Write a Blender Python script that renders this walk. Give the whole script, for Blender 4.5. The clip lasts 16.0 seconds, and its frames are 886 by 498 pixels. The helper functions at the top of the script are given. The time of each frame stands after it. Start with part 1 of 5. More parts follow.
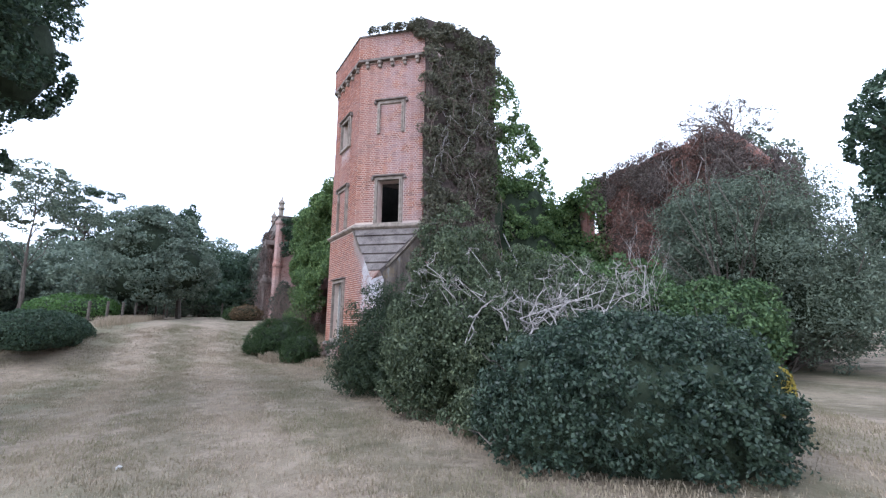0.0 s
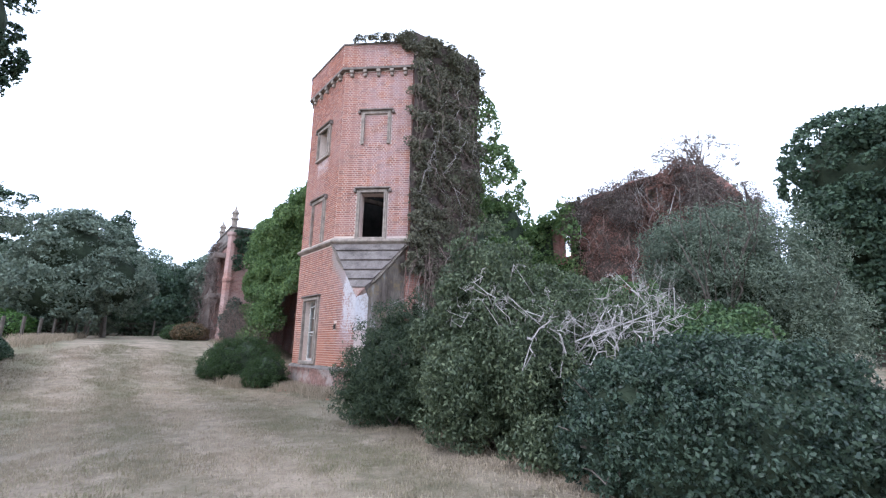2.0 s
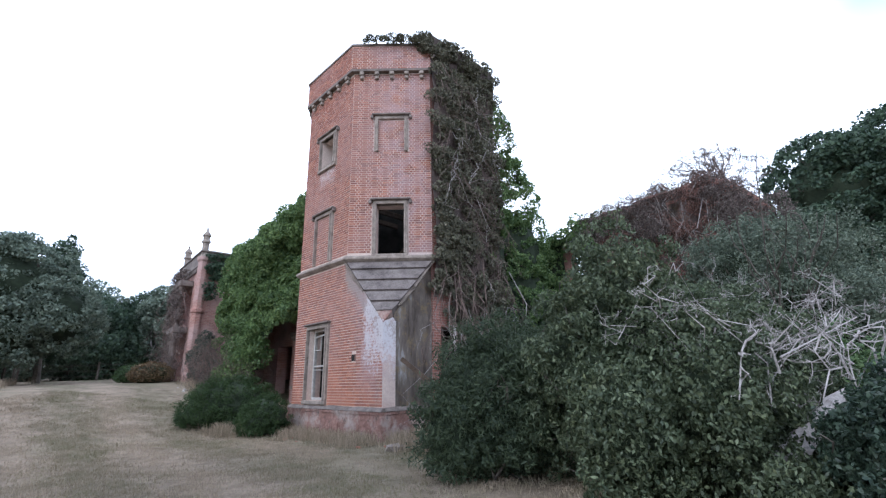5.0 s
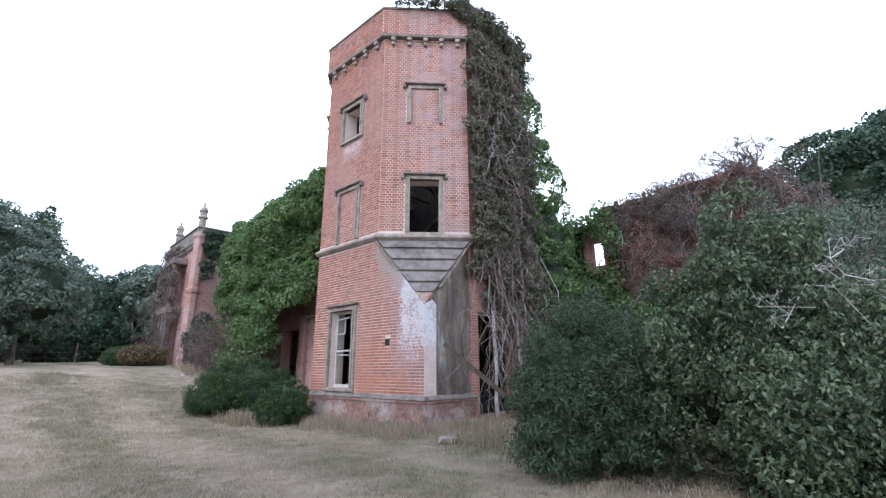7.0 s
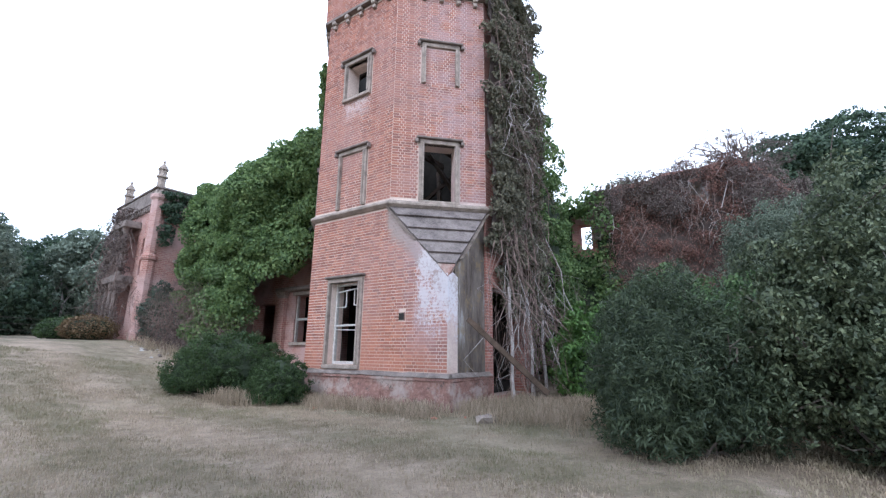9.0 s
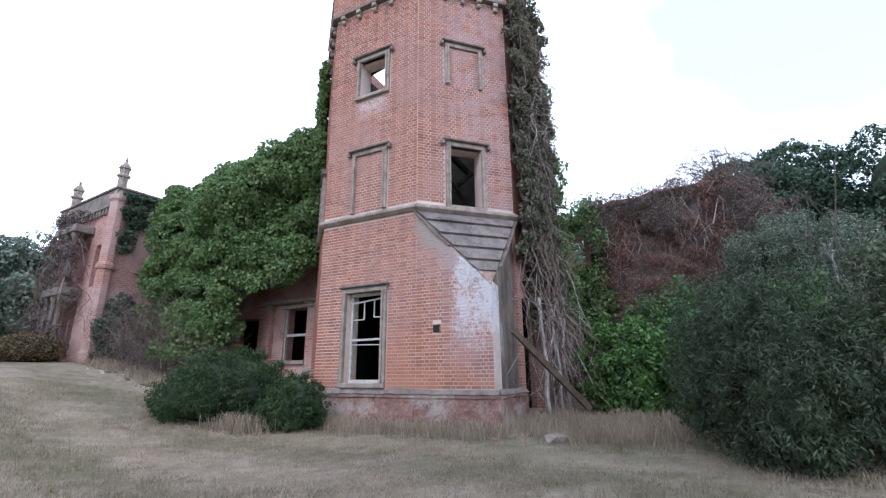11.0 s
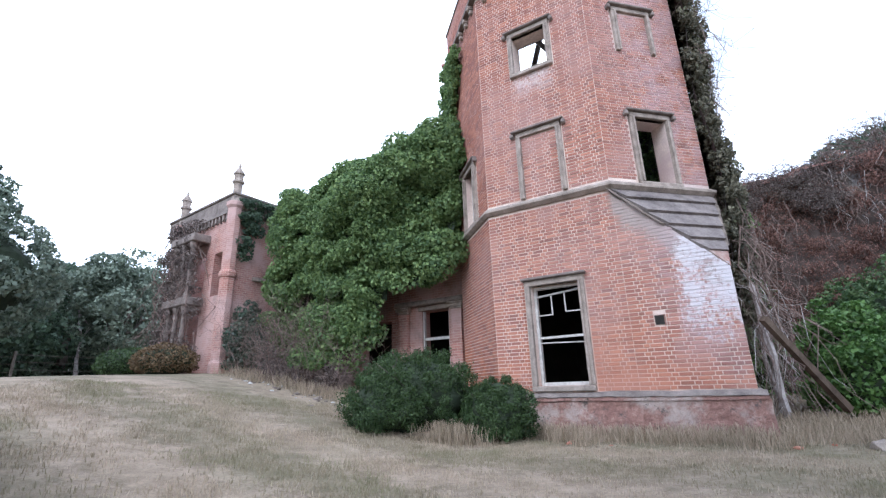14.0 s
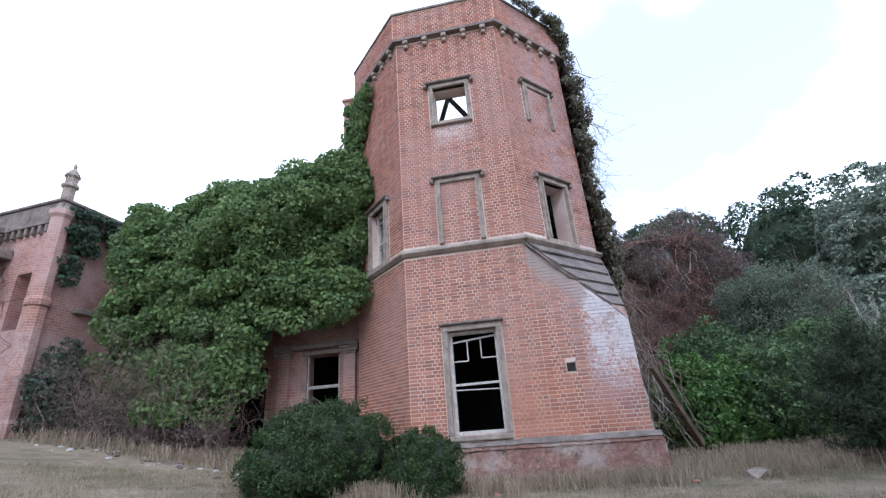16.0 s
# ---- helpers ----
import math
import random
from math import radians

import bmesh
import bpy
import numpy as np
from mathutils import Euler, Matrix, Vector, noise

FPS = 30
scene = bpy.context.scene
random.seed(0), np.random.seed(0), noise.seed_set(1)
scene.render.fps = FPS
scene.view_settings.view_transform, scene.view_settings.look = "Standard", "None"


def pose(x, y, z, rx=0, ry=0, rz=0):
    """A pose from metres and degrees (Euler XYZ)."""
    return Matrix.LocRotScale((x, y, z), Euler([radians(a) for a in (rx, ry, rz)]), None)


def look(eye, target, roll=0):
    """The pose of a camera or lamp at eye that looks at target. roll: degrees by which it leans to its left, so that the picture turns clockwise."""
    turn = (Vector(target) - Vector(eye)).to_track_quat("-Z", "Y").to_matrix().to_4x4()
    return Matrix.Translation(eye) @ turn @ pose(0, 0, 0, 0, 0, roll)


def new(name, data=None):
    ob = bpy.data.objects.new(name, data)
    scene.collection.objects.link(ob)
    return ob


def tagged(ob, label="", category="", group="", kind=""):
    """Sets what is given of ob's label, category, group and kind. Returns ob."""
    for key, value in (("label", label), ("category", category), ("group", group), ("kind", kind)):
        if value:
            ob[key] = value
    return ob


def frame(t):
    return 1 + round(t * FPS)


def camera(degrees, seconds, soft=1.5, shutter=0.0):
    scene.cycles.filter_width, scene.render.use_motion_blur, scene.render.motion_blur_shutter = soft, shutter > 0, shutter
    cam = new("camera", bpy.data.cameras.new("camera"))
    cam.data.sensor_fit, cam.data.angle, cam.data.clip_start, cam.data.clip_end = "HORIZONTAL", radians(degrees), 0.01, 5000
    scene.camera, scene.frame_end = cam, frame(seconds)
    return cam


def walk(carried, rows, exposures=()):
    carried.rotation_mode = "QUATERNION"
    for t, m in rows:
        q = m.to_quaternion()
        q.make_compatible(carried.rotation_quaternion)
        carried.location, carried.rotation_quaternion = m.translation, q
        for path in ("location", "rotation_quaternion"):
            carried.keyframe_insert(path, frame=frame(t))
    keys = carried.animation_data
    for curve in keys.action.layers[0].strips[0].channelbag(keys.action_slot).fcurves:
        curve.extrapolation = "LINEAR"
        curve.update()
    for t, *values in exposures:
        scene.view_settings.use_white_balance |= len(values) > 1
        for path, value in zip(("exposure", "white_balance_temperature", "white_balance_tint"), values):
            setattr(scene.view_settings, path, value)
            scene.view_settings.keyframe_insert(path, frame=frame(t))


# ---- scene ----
cam = camera(89.6, 16.0, soft=1.3)
# seconds, then the eye's place and turn as pose() takes them
ROWS = [
    (0.0, 0.120, 0.284, 1.552, 99.72, -0.65, 13.51),
    (0.5, -0.279, 0.273, 1.565, 102.25, -0.65, 11.94),
    (1.0, -0.687, 0.276, 1.545, 103.96, -1.76, 7.82),
    (1.5, -1.135, 0.350, 1.548, 103.34, -2.55, 5.44),
    (2.0, -1.584, 0.559, 1.548, 102.43, -0.93, 5.44),
    (2.5, -2.056, 0.732, 1.554, 104.07, -1.43, 1.55),
    (3.0, -2.496, 0.976, 1.555, 105.55, -0.94, 0.57),
    (3.5, -2.923, 1.235, 1.534, 105.60, -0.95, -0.65),
    (4.0, -3.308, 1.482, 1.555, 106.85, -0.17, -2.90),
    (4.5, -3.650, 1.818, 1.523, 106.62, 1.25, -0.06),
    (7.0, -5.689, 3.078, 1.460, 105.19, 0.24, -3.37),
    (7.5, -6.144, 3.281, 1.390, 103.67, 1.23, -7.48),
    (8.0, -6.555, 3.576, 1.321, 103.12, 1.83, -9.26),
    (8.5, -6.979, 3.843, 1.294, 104.75, -0.88, -12.03),
    (9.0, -7.438, 4.105, 1.291, 103.28, -0.60, -10.87),
    (11.5, -9.806, 5.777, 1.152, 106.31, 0.67, -18.83),
    (12.0, -10.348, 6.190, 1.122, 106.69, 3.32, -12.37),
    (12.5, -10.856, 6.524, 1.092, 106.32, 4.69, -14.61),
    (13.0, -11.362, 6.886, 1.057, 106.39, 3.91, -11.79),
    (13.5, -11.818, 7.211, 1.058, 107.08, 2.06, -13.22),
    (14.0, -12.303, 7.483, 1.105, 106.96, 1.73, -13.47),
    (14.5, -12.717, 7.768, 1.146, 108.40, 1.53, -14.17),
    (15.0, -13.136, 8.034, 1.150, 108.61, 0.75, -19.65),
    (15.5, -13.415, 8.277, 1.266, 112.92, 3.52, -27.00),
    (16.0, -13.736, 8.522, 1.182, 111.91, 4.01, -34.12),
]
walk(cam, [(t, pose(*p)) for t, *p in ROWS], [(t, e, 5660, 10) for t, e in ((0.0, 0.82), (0.5, 0.98), (1.5, 1.0), (3.0, 0.88), (4.5, 0.52), (7.0, 0.9), (9.0, 0.93), (12.0, 0.65), (13.5, 0.95), (14.5, 1.08), (15.5, 0.95), (16.0, 0.7))])

# ---- light ----
world = bpy.data.worlds.new("overcast_sky")
scene.world = world
world.use_nodes = True
wn, wl = world.node_tree.nodes, world.node_tree.links
wn.clear()
w_out = wn.new("ShaderNodeOutputWorld")
w_bg = wn.new("ShaderNodeBackground")
w_sky = wn.new("ShaderNodeTexSky")
w_sky.sky_type, w_sky.sun_disc = "NISHITA", False
w_sky.sun_elevation, w_sky.sun_rotation = radians(40), radians(215)
w_coord = wn.new("ShaderNodeTexCoord")
w_noise = wn.new("ShaderNodeTexNoise")
w_noise.inputs["Scale"].default_value, w_noise.inputs["Detail"].default_value = 1.6, 4.0
w_ramp = wn.new("ShaderNodeMapRange")
w_ramp.inputs["From Min"].default_value, w_ramp.inputs["From Max"].default_value = 0.38, 0.58
w_ramp.inputs["To Min"].default_value, w_ramp.inputs["To Max"].default_value = 0.35, 0.97
w_mix = wn.new("ShaderNodeMix")
w_mix.data_type = "RGBA"
w_mix.inputs["B"].default_value = (12.6, 13.3, 14.6, 1)
wl.new(w_coord.outputs["Generated"], w_noise.inputs["Vector"])
wl.new(w_noise.outputs["Fac"], w_ramp.inputs["Value"])
wl.new(w_ramp.outputs["Result"], w_mix.inputs["Factor"])
wl.new(w_sky.outputs["Color"], w_mix.inputs["A"])
wl.new(w_mix.outputs["Result"], w_bg.inputs["Color"])
w_bg.inputs["Strength"].default_value = 0.12
wl.new(w_bg.outputs["Background"], w_out.inputs["Surface"])
sun = new("sun", bpy.data.lights.new("sun", "SUN"))
sun.data.energy, sun.data.angle, sun.data.color = 0.8, radians(20), (1.0, 0.97, 0.94)
sun.matrix_world = look((-30, -25, 40), (0, 10, 0))


# ---- materials ----
def material(name, rough=0.85):
    m = bpy.data.materials.new(name)
    m.use_nodes = True
    n, l = m.node_tree.nodes, m.node_tree.links
    b = n["Principled BSDF"]
    b.inputs["Roughness"].default_value = rough
    b.inputs["Specular IOR Level"].default_value = 0.25
    return m, n, l, b


def noise_node(n, l, scale, detail=4.0, rough=0.6, coord=None):
    t = n.new("ShaderNodeTexNoise")
    t.inputs["Scale"].default_value, t.inputs["Detail"].default_value, t.inputs["Roughness"].default_value = scale, detail, rough
    if coord is not None:
        l.new(coord, t.inputs["Vector"])
    return t.outputs["Fac"]


def ramp(n, l, fac, stops):
    r = n.new("ShaderNodeValToRGB")
    e = r.color_ramp.elements
    while len(e) < len(stops):
        e.new(0.5)
    for k, (p, c) in zip(e, stops):
        k.position, k.color = p, (*c, 1)
    l.new(fac, r.inputs["Fac"])
    return r.outputs["Color"]


def blend(n, l, fac, a, b, kind="MIX"):
    x = n.new("ShaderNodeMix")
    x.data_type, x.blend_type = "RGBA", kind
    for sock, v in (("Factor", fac), ("A", a), ("B", b)):
        if isinstance(v, (int, float)):
            x.inputs[sock].default_value = v
        elif isinstance(v, tuple):
            x.inputs[sock].default_value = (*v, 1)
        else:
            l.new(v, x.inputs[sock])
    return x.outputs["Result"]


def calc(n, l, op, a, b=None, clamp=False):
    x = n.new("ShaderNodeMath")
    x.operation, x.use_clamp = op, clamp
    for i, v in enumerate((a, b)):
        if isinstance(v, (int, float)):
            x.inputs[i].default_value = v
        elif v is not None:
            l.new(v, x.inputs[i])
    return x.outputs["Value"]


def span(n, l, v, a, b, c=0.0, d=1.0):
    x = n.new("ShaderNodeMapRange")
    x.interpolation_type = "SMOOTHSTEP"
    l.new(v, x.inputs["Value"])
    for k, w in (("From Min", a), ("From Max", b), ("To Min", c), ("To Max", d)):
        x.inputs[k].default_value = w
    return x.outputs["Result"]


def bump(n, l, b, height, strength=0.4, distance=0.02):
    x = n.new("ShaderNodeBump")
    x.inputs["Strength"].default_value, x.inputs["Distance"].default_value = strength, distance
    l.new(height, x.inputs["Height"])
    l.new(x.outputs["Normal"], b.inputs["Normal"])


def place(n):
    """World position."""
    return n.new("ShaderNodeNewGeometry").outputs["Position"]


def plain(name, dark, light, scale=6.0, rough=0.85, fine=60.0, depth=0.01, metal=0.0):
    m, n, l, b = material(name, rough)
    p = place(n)
    f = noise_node(n, l, scale, 5, 0.65, p)
    g = noise_node(n, l, fine, 3, 0.6, p)
    mixed = calc(n, l, "ADD", calc(n, l, "MULTIPLY", f, 0.65), calc(n, l, "MULTIPLY", g, 0.35))
    l.new(ramp(n, l, mixed, [(0.33, dark), (0.67, light)]), b.inputs["Base Color"])
    b.inputs["Metallic"].default_value = metal
    bump(n, l, b, mixed, 0.5, depth)
    return m


def leaf(name, dark, light, rough=0.5, odd=None, glow=0.25):
    """Leaves: every leaf is an island of its own shade; thin, so some light passes."""
    m, n, l, b = material(name, rough)
    r = n.new("ShaderNodeNewGeometry").outputs["Random Per Island"]
    patch = noise_node(n, l, 1.3, 3, 0.6, place(n))
    f = calc(n, l, "ADD", calc(n, l, "MULTIPLY", r, 0.55), calc(n, l, "MULTIPLY", patch, 0.5))
    stops = [(0.25, dark), (0.75, light)]
    if odd:
        stops.append((0.95, odd))
    c = ramp(n, l, f, stops)
    l.new(c, b.inputs["Base Color"])
    b.inputs["Specular IOR Level"].default_value = 0.35
    thin = n.new("ShaderNodeBsdfTranslucent")
    l.new(c, thin.inputs["Color"])
    mix = n.new("ShaderNodeMixShader")
    mix.inputs["Fac"].default_value = glow
    l.new(b.outputs["BSDF"], mix.inputs[1])
    l.new(thin.outputs["BSDF"], mix.inputs[2])
    l.new(mix.outputs["Shader"], n["Material Output"].inputs["Surface"])
    return m


def house_coord(n, l):
    """The house's own axes: x across the front, y into it, z up."""
    t = n.new("ShaderNodeVectorRotate")
    t.rotation_type = "Z_AXIS"
    t.inputs["Center"].default_value = (KX, KY, 0)
    t.inputs["Angle"].default_value = radians(45)
    l.new(place(n), t.inputs["Vector"])
    s = n.new("ShaderNodeVectorMath")
    s.operation = "SUBTRACT"
    l.new(t.outputs["Vector"], s.inputs[0])
    s.inputs[1].default_value = (KX, KY, 0)
    return s.outputs["Vector"]


Z_PLINTH, Z_STRING, Z_CORBEL, Z_TOP, Z_B, C = 0.90, 5.03, 11.62, 12.55, 3.02, 1.80   # heights of the tower; its chamfer
KX, KY = -5.50, 13.73          # foot of the square corner of the tower's base
HOUSE = pose(KX, KY, 0, 0, 0, -45)


def masonry(name, joint):
    """Red brick, weathered pale, with old limewash at the corner of the base; joint: the mortar between."""
    m, n, l, b = material(name, 0.9)
    p = place(n)
    h = house_coord(n, l)
    sep = n.new("ShaderNodeSeparateXYZ")
    l.new(h, sep.inputs["Vector"])
    a, z = sep.outputs["X"], sep.outputs["Z"]
    if joint:
        c = ramp(n, l, noise_node(n, l, 25, 4, 0.6, p), [(0.3, (0.56, 0.45, 0.39)), (0.7, (0.76, 0.64, 0.56))])
    else:
        geo, obj = n.new("ShaderNodeNewGeometry"), n.new("ShaderNodeObjectInfo")
        r = calc(n, l, "FRACT", calc(n, l, "ADD", geo.outputs["Random Per Island"], obj.outputs["Random"]))
        c = ramp(n, l, r, [(0.0, (0.135, 0.056, 0.046)), (0.2, (0.205, 0.078, 0.058)), (0.65, (0.28, 0.108, 0.072)), (1.0, (0.37, 0.155, 0.10))])
        c = blend(n, l, calc(n, l, "MULTIPLY", noise_node(n, l, 45, 4, 0.7, p), 0.35), c, (0.55, 0.30, 0.24))
    # large fields: paler, pinker wash and darker soot
    pale = span(n, l, noise_node(n, l, 0.55, 5, 0.6, p), 0.42, 0.68, 0.0, 0.5)
    c = blend(n, l, pale, c, (0.40, 0.25, 0.225))
    soot = span(n, l, noise_node(n, l, 1.3, 6, 0.7, p), 0.52, 0.75, 0.0, 0.35)
    c = blend(n, l, soot, c, (0.20, 0.13, 0.12))
    # orange, fresher brick low on the front
    low = calc(n, l, "MULTIPLY", span(n, l, z, 3.0, 1.2), span(n, l, noise_node(n, l, 0.9, 3, 0.5, p), 0.35, 0.6))
    c = blend(n, l, calc(n, l, "MULTIPLY", low, 0.3), c, (0.50, 0.17, 0.07))
    # brown run-off stain under the sloping stones
    line = calc(n, l, "ADD", z, calc(n, l, "MULTIPLY", a, (Z_STRING - 0.12 - Z_B) / C))
    run = calc(n, l, "ADD", line, calc(n, l, "MULTIPLY", noise_node(n, l, 3.0, 5, 0.7, p), 0.9))
    stain = calc(n, l, "MULTIPLY", span(n, l, run, 2.62, 3.12), calc(n, l, "MULTIPLY", span(n, l, z, 5.0, 4.85), span(n, l, a, -1.95, -1.75)))
    c = blend(n, l, calc(n, l, "MULTIPLY", stain, 0.85), c, (0.33, 0.285, 0.265))
    # flaking limewash by the corner
    wide = calc(n, l, "MULTIPLY", span(n, l, a, -1.5, -0.55), span(n, l, z, 4.2, 3.5))
    wide = calc(n, l, "MULTIPLY", wide, span(n, l, z, 0.8, 2.5, 0.35, 1.0))
    flake = calc(n, l, "ADD", calc(n, l, "MULTIPLY", noise_node(n, l, 2.2, 6, 0.75, p), 0.75), calc(n, l, "MULTIPLY", noise_node(n, l, 13, 5, 0.75, p), 0.85))
    lilac = calc(n, l, "MULTIPLY", span(n, l, a, -1.7, -0.7), calc(n, l, "MULTIPLY", span(n, l, z, 0.9, 1.9), span(n, l, noise_node(n, l, 1.8, 6, 0.7, p), 0.38, 0.58)))
    c = blend(n, l, calc(n, l, "MULTIPLY", lilac, 0.45), c, (0.42, 0.32, 0.335))
    wash = calc(n, l, "MULTIPLY", span(n, l, calc(n, l, "ADD", calc(n, l, "MULTIPLY", wide, 0.55), flake), 1.20, 1.38), span(n, l, wide, 0.03, 0.2))
    c = blend(n, l, calc(n, l, "MULTIPLY", wash, 0.72), c, (0.64, 0.62, 0.65))
    # salt bloom under the upper window
    bloom = calc(n, l, "MULTIPLY", span(n, l, calc(n, l, "ABSOLUTE", calc(n, l, "ADD", a, C + 1.41)), 0.62, 0.30), calc(n, l, "MULTIPLY", span(n, l, z, 7.7, 8.3), span(n, l, z, 8.75, 8.6)))
    bloom = calc(n, l, "MULTIPLY", bloom, span(n, l, noise_node(n, l, 6, 6, 0.75, p), 0.35, 0.6))
    c = blend(n, l, calc(n, l, "MULTIPLY", bloom, 0.65), c, (0.62, 0.55, 0.54))
    l.new(c, b.inputs["Base Color"])
    bump(n, l, b, noise_node(n, l, 70, 4, 0.7, p), 0.5, 0.006)
    return m


def mown_lanes(n, l, p, c):
    """Faint lanes left by the mower, about two metres wide, along the lawn."""
    turn = n.new("ShaderNodeVectorRotate")
    turn.rotation_type = "Z_AXIS"
    turn.inputs["Angle"].default_value = radians(-43)
    l.new(p, turn.inputs["Vector"])
    wave = n.new("ShaderNodeTexWave")
    for k, v in (("Scale", 0.13), ("Distortion", 1.6), ("Detail", 3.0), ("Detail Scale", 0.6)):
        wave.inputs[k].default_value = v
    l.new(turn.outputs["Vector"], wave.inputs["Vector"])
    c = blend(n, l, span(n, l, wave.outputs["Fac"], 0.55, 0.95, 0.0, 0.32), c, (0.40, 0.31, 0.235))
    return blend(n, l, span(n, l, wave.outputs["Fac"], 0.42, 0.05, 0.0, 0.32), c, (0.15, 0.135, 0.082))


def grass_ground():
    m, n, l, b = material("dry_lawn", 0.95)
    p = place(n)
    big = noise_node(n, l, 0.22, 5, 0.6, p)
    mid = noise_node(n, l, 1.6, 6, 0.7, p)
    fine = noise_node(n, l, 28, 5, 0.75, p)
    c = ramp(n, l, mid, [(0.32, (0.16, 0.13, 0.09)), (0.5, (0.27, 0.215, 0.16)), (0.68, (0.42, 0.335, 0.265))])
    clod = noise_node(n, l, 4.5, 5, 0.7, p)
    c = blend(n, l, span(n, l, clod, 0.50, 0.66, 0.0, 0.5), c, (0.42, 0.33, 0.24))
    c = blend(n, l, span(n, l, clod, 0.46, 0.34, 0.0, 0.6), c, (0.115, 0.092, 0.058))
    green = span(n, l, big, 0.46, 0.66, 0.0, 0.5)
    c = blend(n, l, green, c, (0.165, 0.17, 0.095))
    c = mown_lanes(n, l, p, c)
    c = blend(n, l, span(n, l, fine, 0.45, 0.75, 0.0, 0.5), c, (0.13, 0.10, 0.06))
    l.new(c, b.inputs["Base Color"])
    bump(n, l, b, calc(n, l, "ADD", fine, mid), 0.7, 0.05)
    return m


def far_brick(name, first, second, wash, amount):
    m, n, l, b = material(name, 0.9)
    h = house_coord(n, l)
    sep, com = n.new("ShaderNodeSeparateXYZ"), n.new("ShaderNodeCombineXYZ")
    l.new(h, sep.inputs["Vector"])
    l.new(calc(n, l, "ADD", sep.outputs["X"], sep.outputs["Y"]), com.inputs["X"])
    l.new(sep.outputs["Z"], com.inputs["Y"])
    t = n.new("ShaderNodeTexBrick")
    l.new(com.outputs["Vector"], t.inputs["Vector"])
    for k, v in (("Scale", 1.0), ("Mortar Size", 0.006), ("Brick Width", 0.225), ("Row Height", 0.075), ("Bias", 0.1)):
        t.inputs[k].default_value = v
    t.inputs["Color1"].default_value, t.inputs["Color2"].default_value, t.inputs["Mortar"].default_value = (*first, 1), (*second, 1), (0.46, 0.34, 0.29, 1)
    c = blend(n, l, span(n, l, noise_node(n, l, 0.7, 5, 0.65, place(n)), 0.36, 0.64, 0.0, amount), t.outputs["Color"], wash)
    c = blend(n, l, span(n, l, noise_node(n, l, 1.7, 6, 0.7, place(n)), 0.5, 0.72, 0.0, 0.55), c, (0.15, 0.11, 0.10))
    l.new(c, b.inputs["Base Color"])
    bump(n, l, b, t.outputs["Fac"], -0.4, 0.006)
    return m


FARBRICK = far_brick("distant_brickwork", (0.25, 0.10, 0.08), (0.40, 0.17, 0.13), (0.36, 0.22, 0.20), 0.6)
FADED = far_brick("faded_pink_brick", (0.25, 0.115, 0.095), (0.38, 0.185, 0.15), (0.46, 0.32, 0.295), 0.85)
BRICK = masonry("red_brick", False)
MORTAR = masonry("brick_mortar", True)
STONE = plain("weathered_stone", (0.13, 0.105, 0.09), (0.42, 0.35, 0.30), 4.5, 0.9)
STONE_DARK = plain("lichened_stone", (0.085, 0.07, 0.062), (0.30, 0.25, 0.225), 3.5, 0.92)
SLATE = plain("dark_weathered_slab", (0.06, 0.05, 0.047), (0.27, 0.23, 0.215), 2.2, 0.9, 25)
def streaked_plaster():
    m, n, l, b = material("stained_plaster", 0.9)
    p = place(n)
    t = n.new("ShaderNodeMapping")
    t.inputs["Scale"].default_value = (1.8, 1.8, 0.45)
    l.new(p, t.inputs["Vector"])
    c = ramp(n, l, noise_node(n, l, 1.0, 6, 0.7, t.outputs["Vector"]), [(0.34, (0.055, 0.042, 0.036)), (0.52, (0.17, 0.14, 0.12)), (0.70, (0.46, 0.46, 0.47))])
    c = blend(n, l, span(n, l, noise_node(n, l, 2.5, 6, 0.75, p), 0.5, 0.66, 0.0, 0.7), c, (0.22, 0.16, 0.09))
    l.new(c, b.inputs["Base Color"])
    bump(n, l, b, noise_node(n, l, 12, 5, 0.7, p), 0.6, 0.02)
    return m


PLASTER = streaked_plaster()
PAINT = plain("peeling_white_paint", (0.30, 0.28, 0.26), (0.62, 0.60, 0.58), 9, 0.65)
OLD_WOOD = plain("old_timber", (0.05, 0.035, 0.025), (0.17, 0.12, 0.09), 5, 0.85)
# near-black: the shade indoors, put into the colour
UNLIT = plain("unlit_inside", (0.012, 0.011, 0.010), (0.045, 0.04, 0.035), 2, 0.95)
BARK = plain("grey_bark", (0.05, 0.042, 0.035), (0.16, 0.135, 0.115), 7, 0.9, depth=0.02)
DEAD_WOOD = plain("bleached_dead_wood", (0.22, 0.195, 0.185), (0.55, 0.505, 0.49), 9, 0.85)
VINE = plain("dry_vine_stems", (0.085, 0.06, 0.05), (0.26, 0.19, 0.165), 6, 0.9)
# fill behind the leaves: the shade deep in foliage, put into the colour
LEAF_SHADE = plain("leaf_shade_core", (0.018, 0.025, 0.015), (0.045, 0.06, 0.035), 4, 0.95)
# browner fill: painted shade behind withered creeper and in the dry shrub
TWIG_SHADE = plain("twig_shade_core", (0.045, 0.035, 0.032), (0.12, 0.09, 0.08), 4, 0.95)
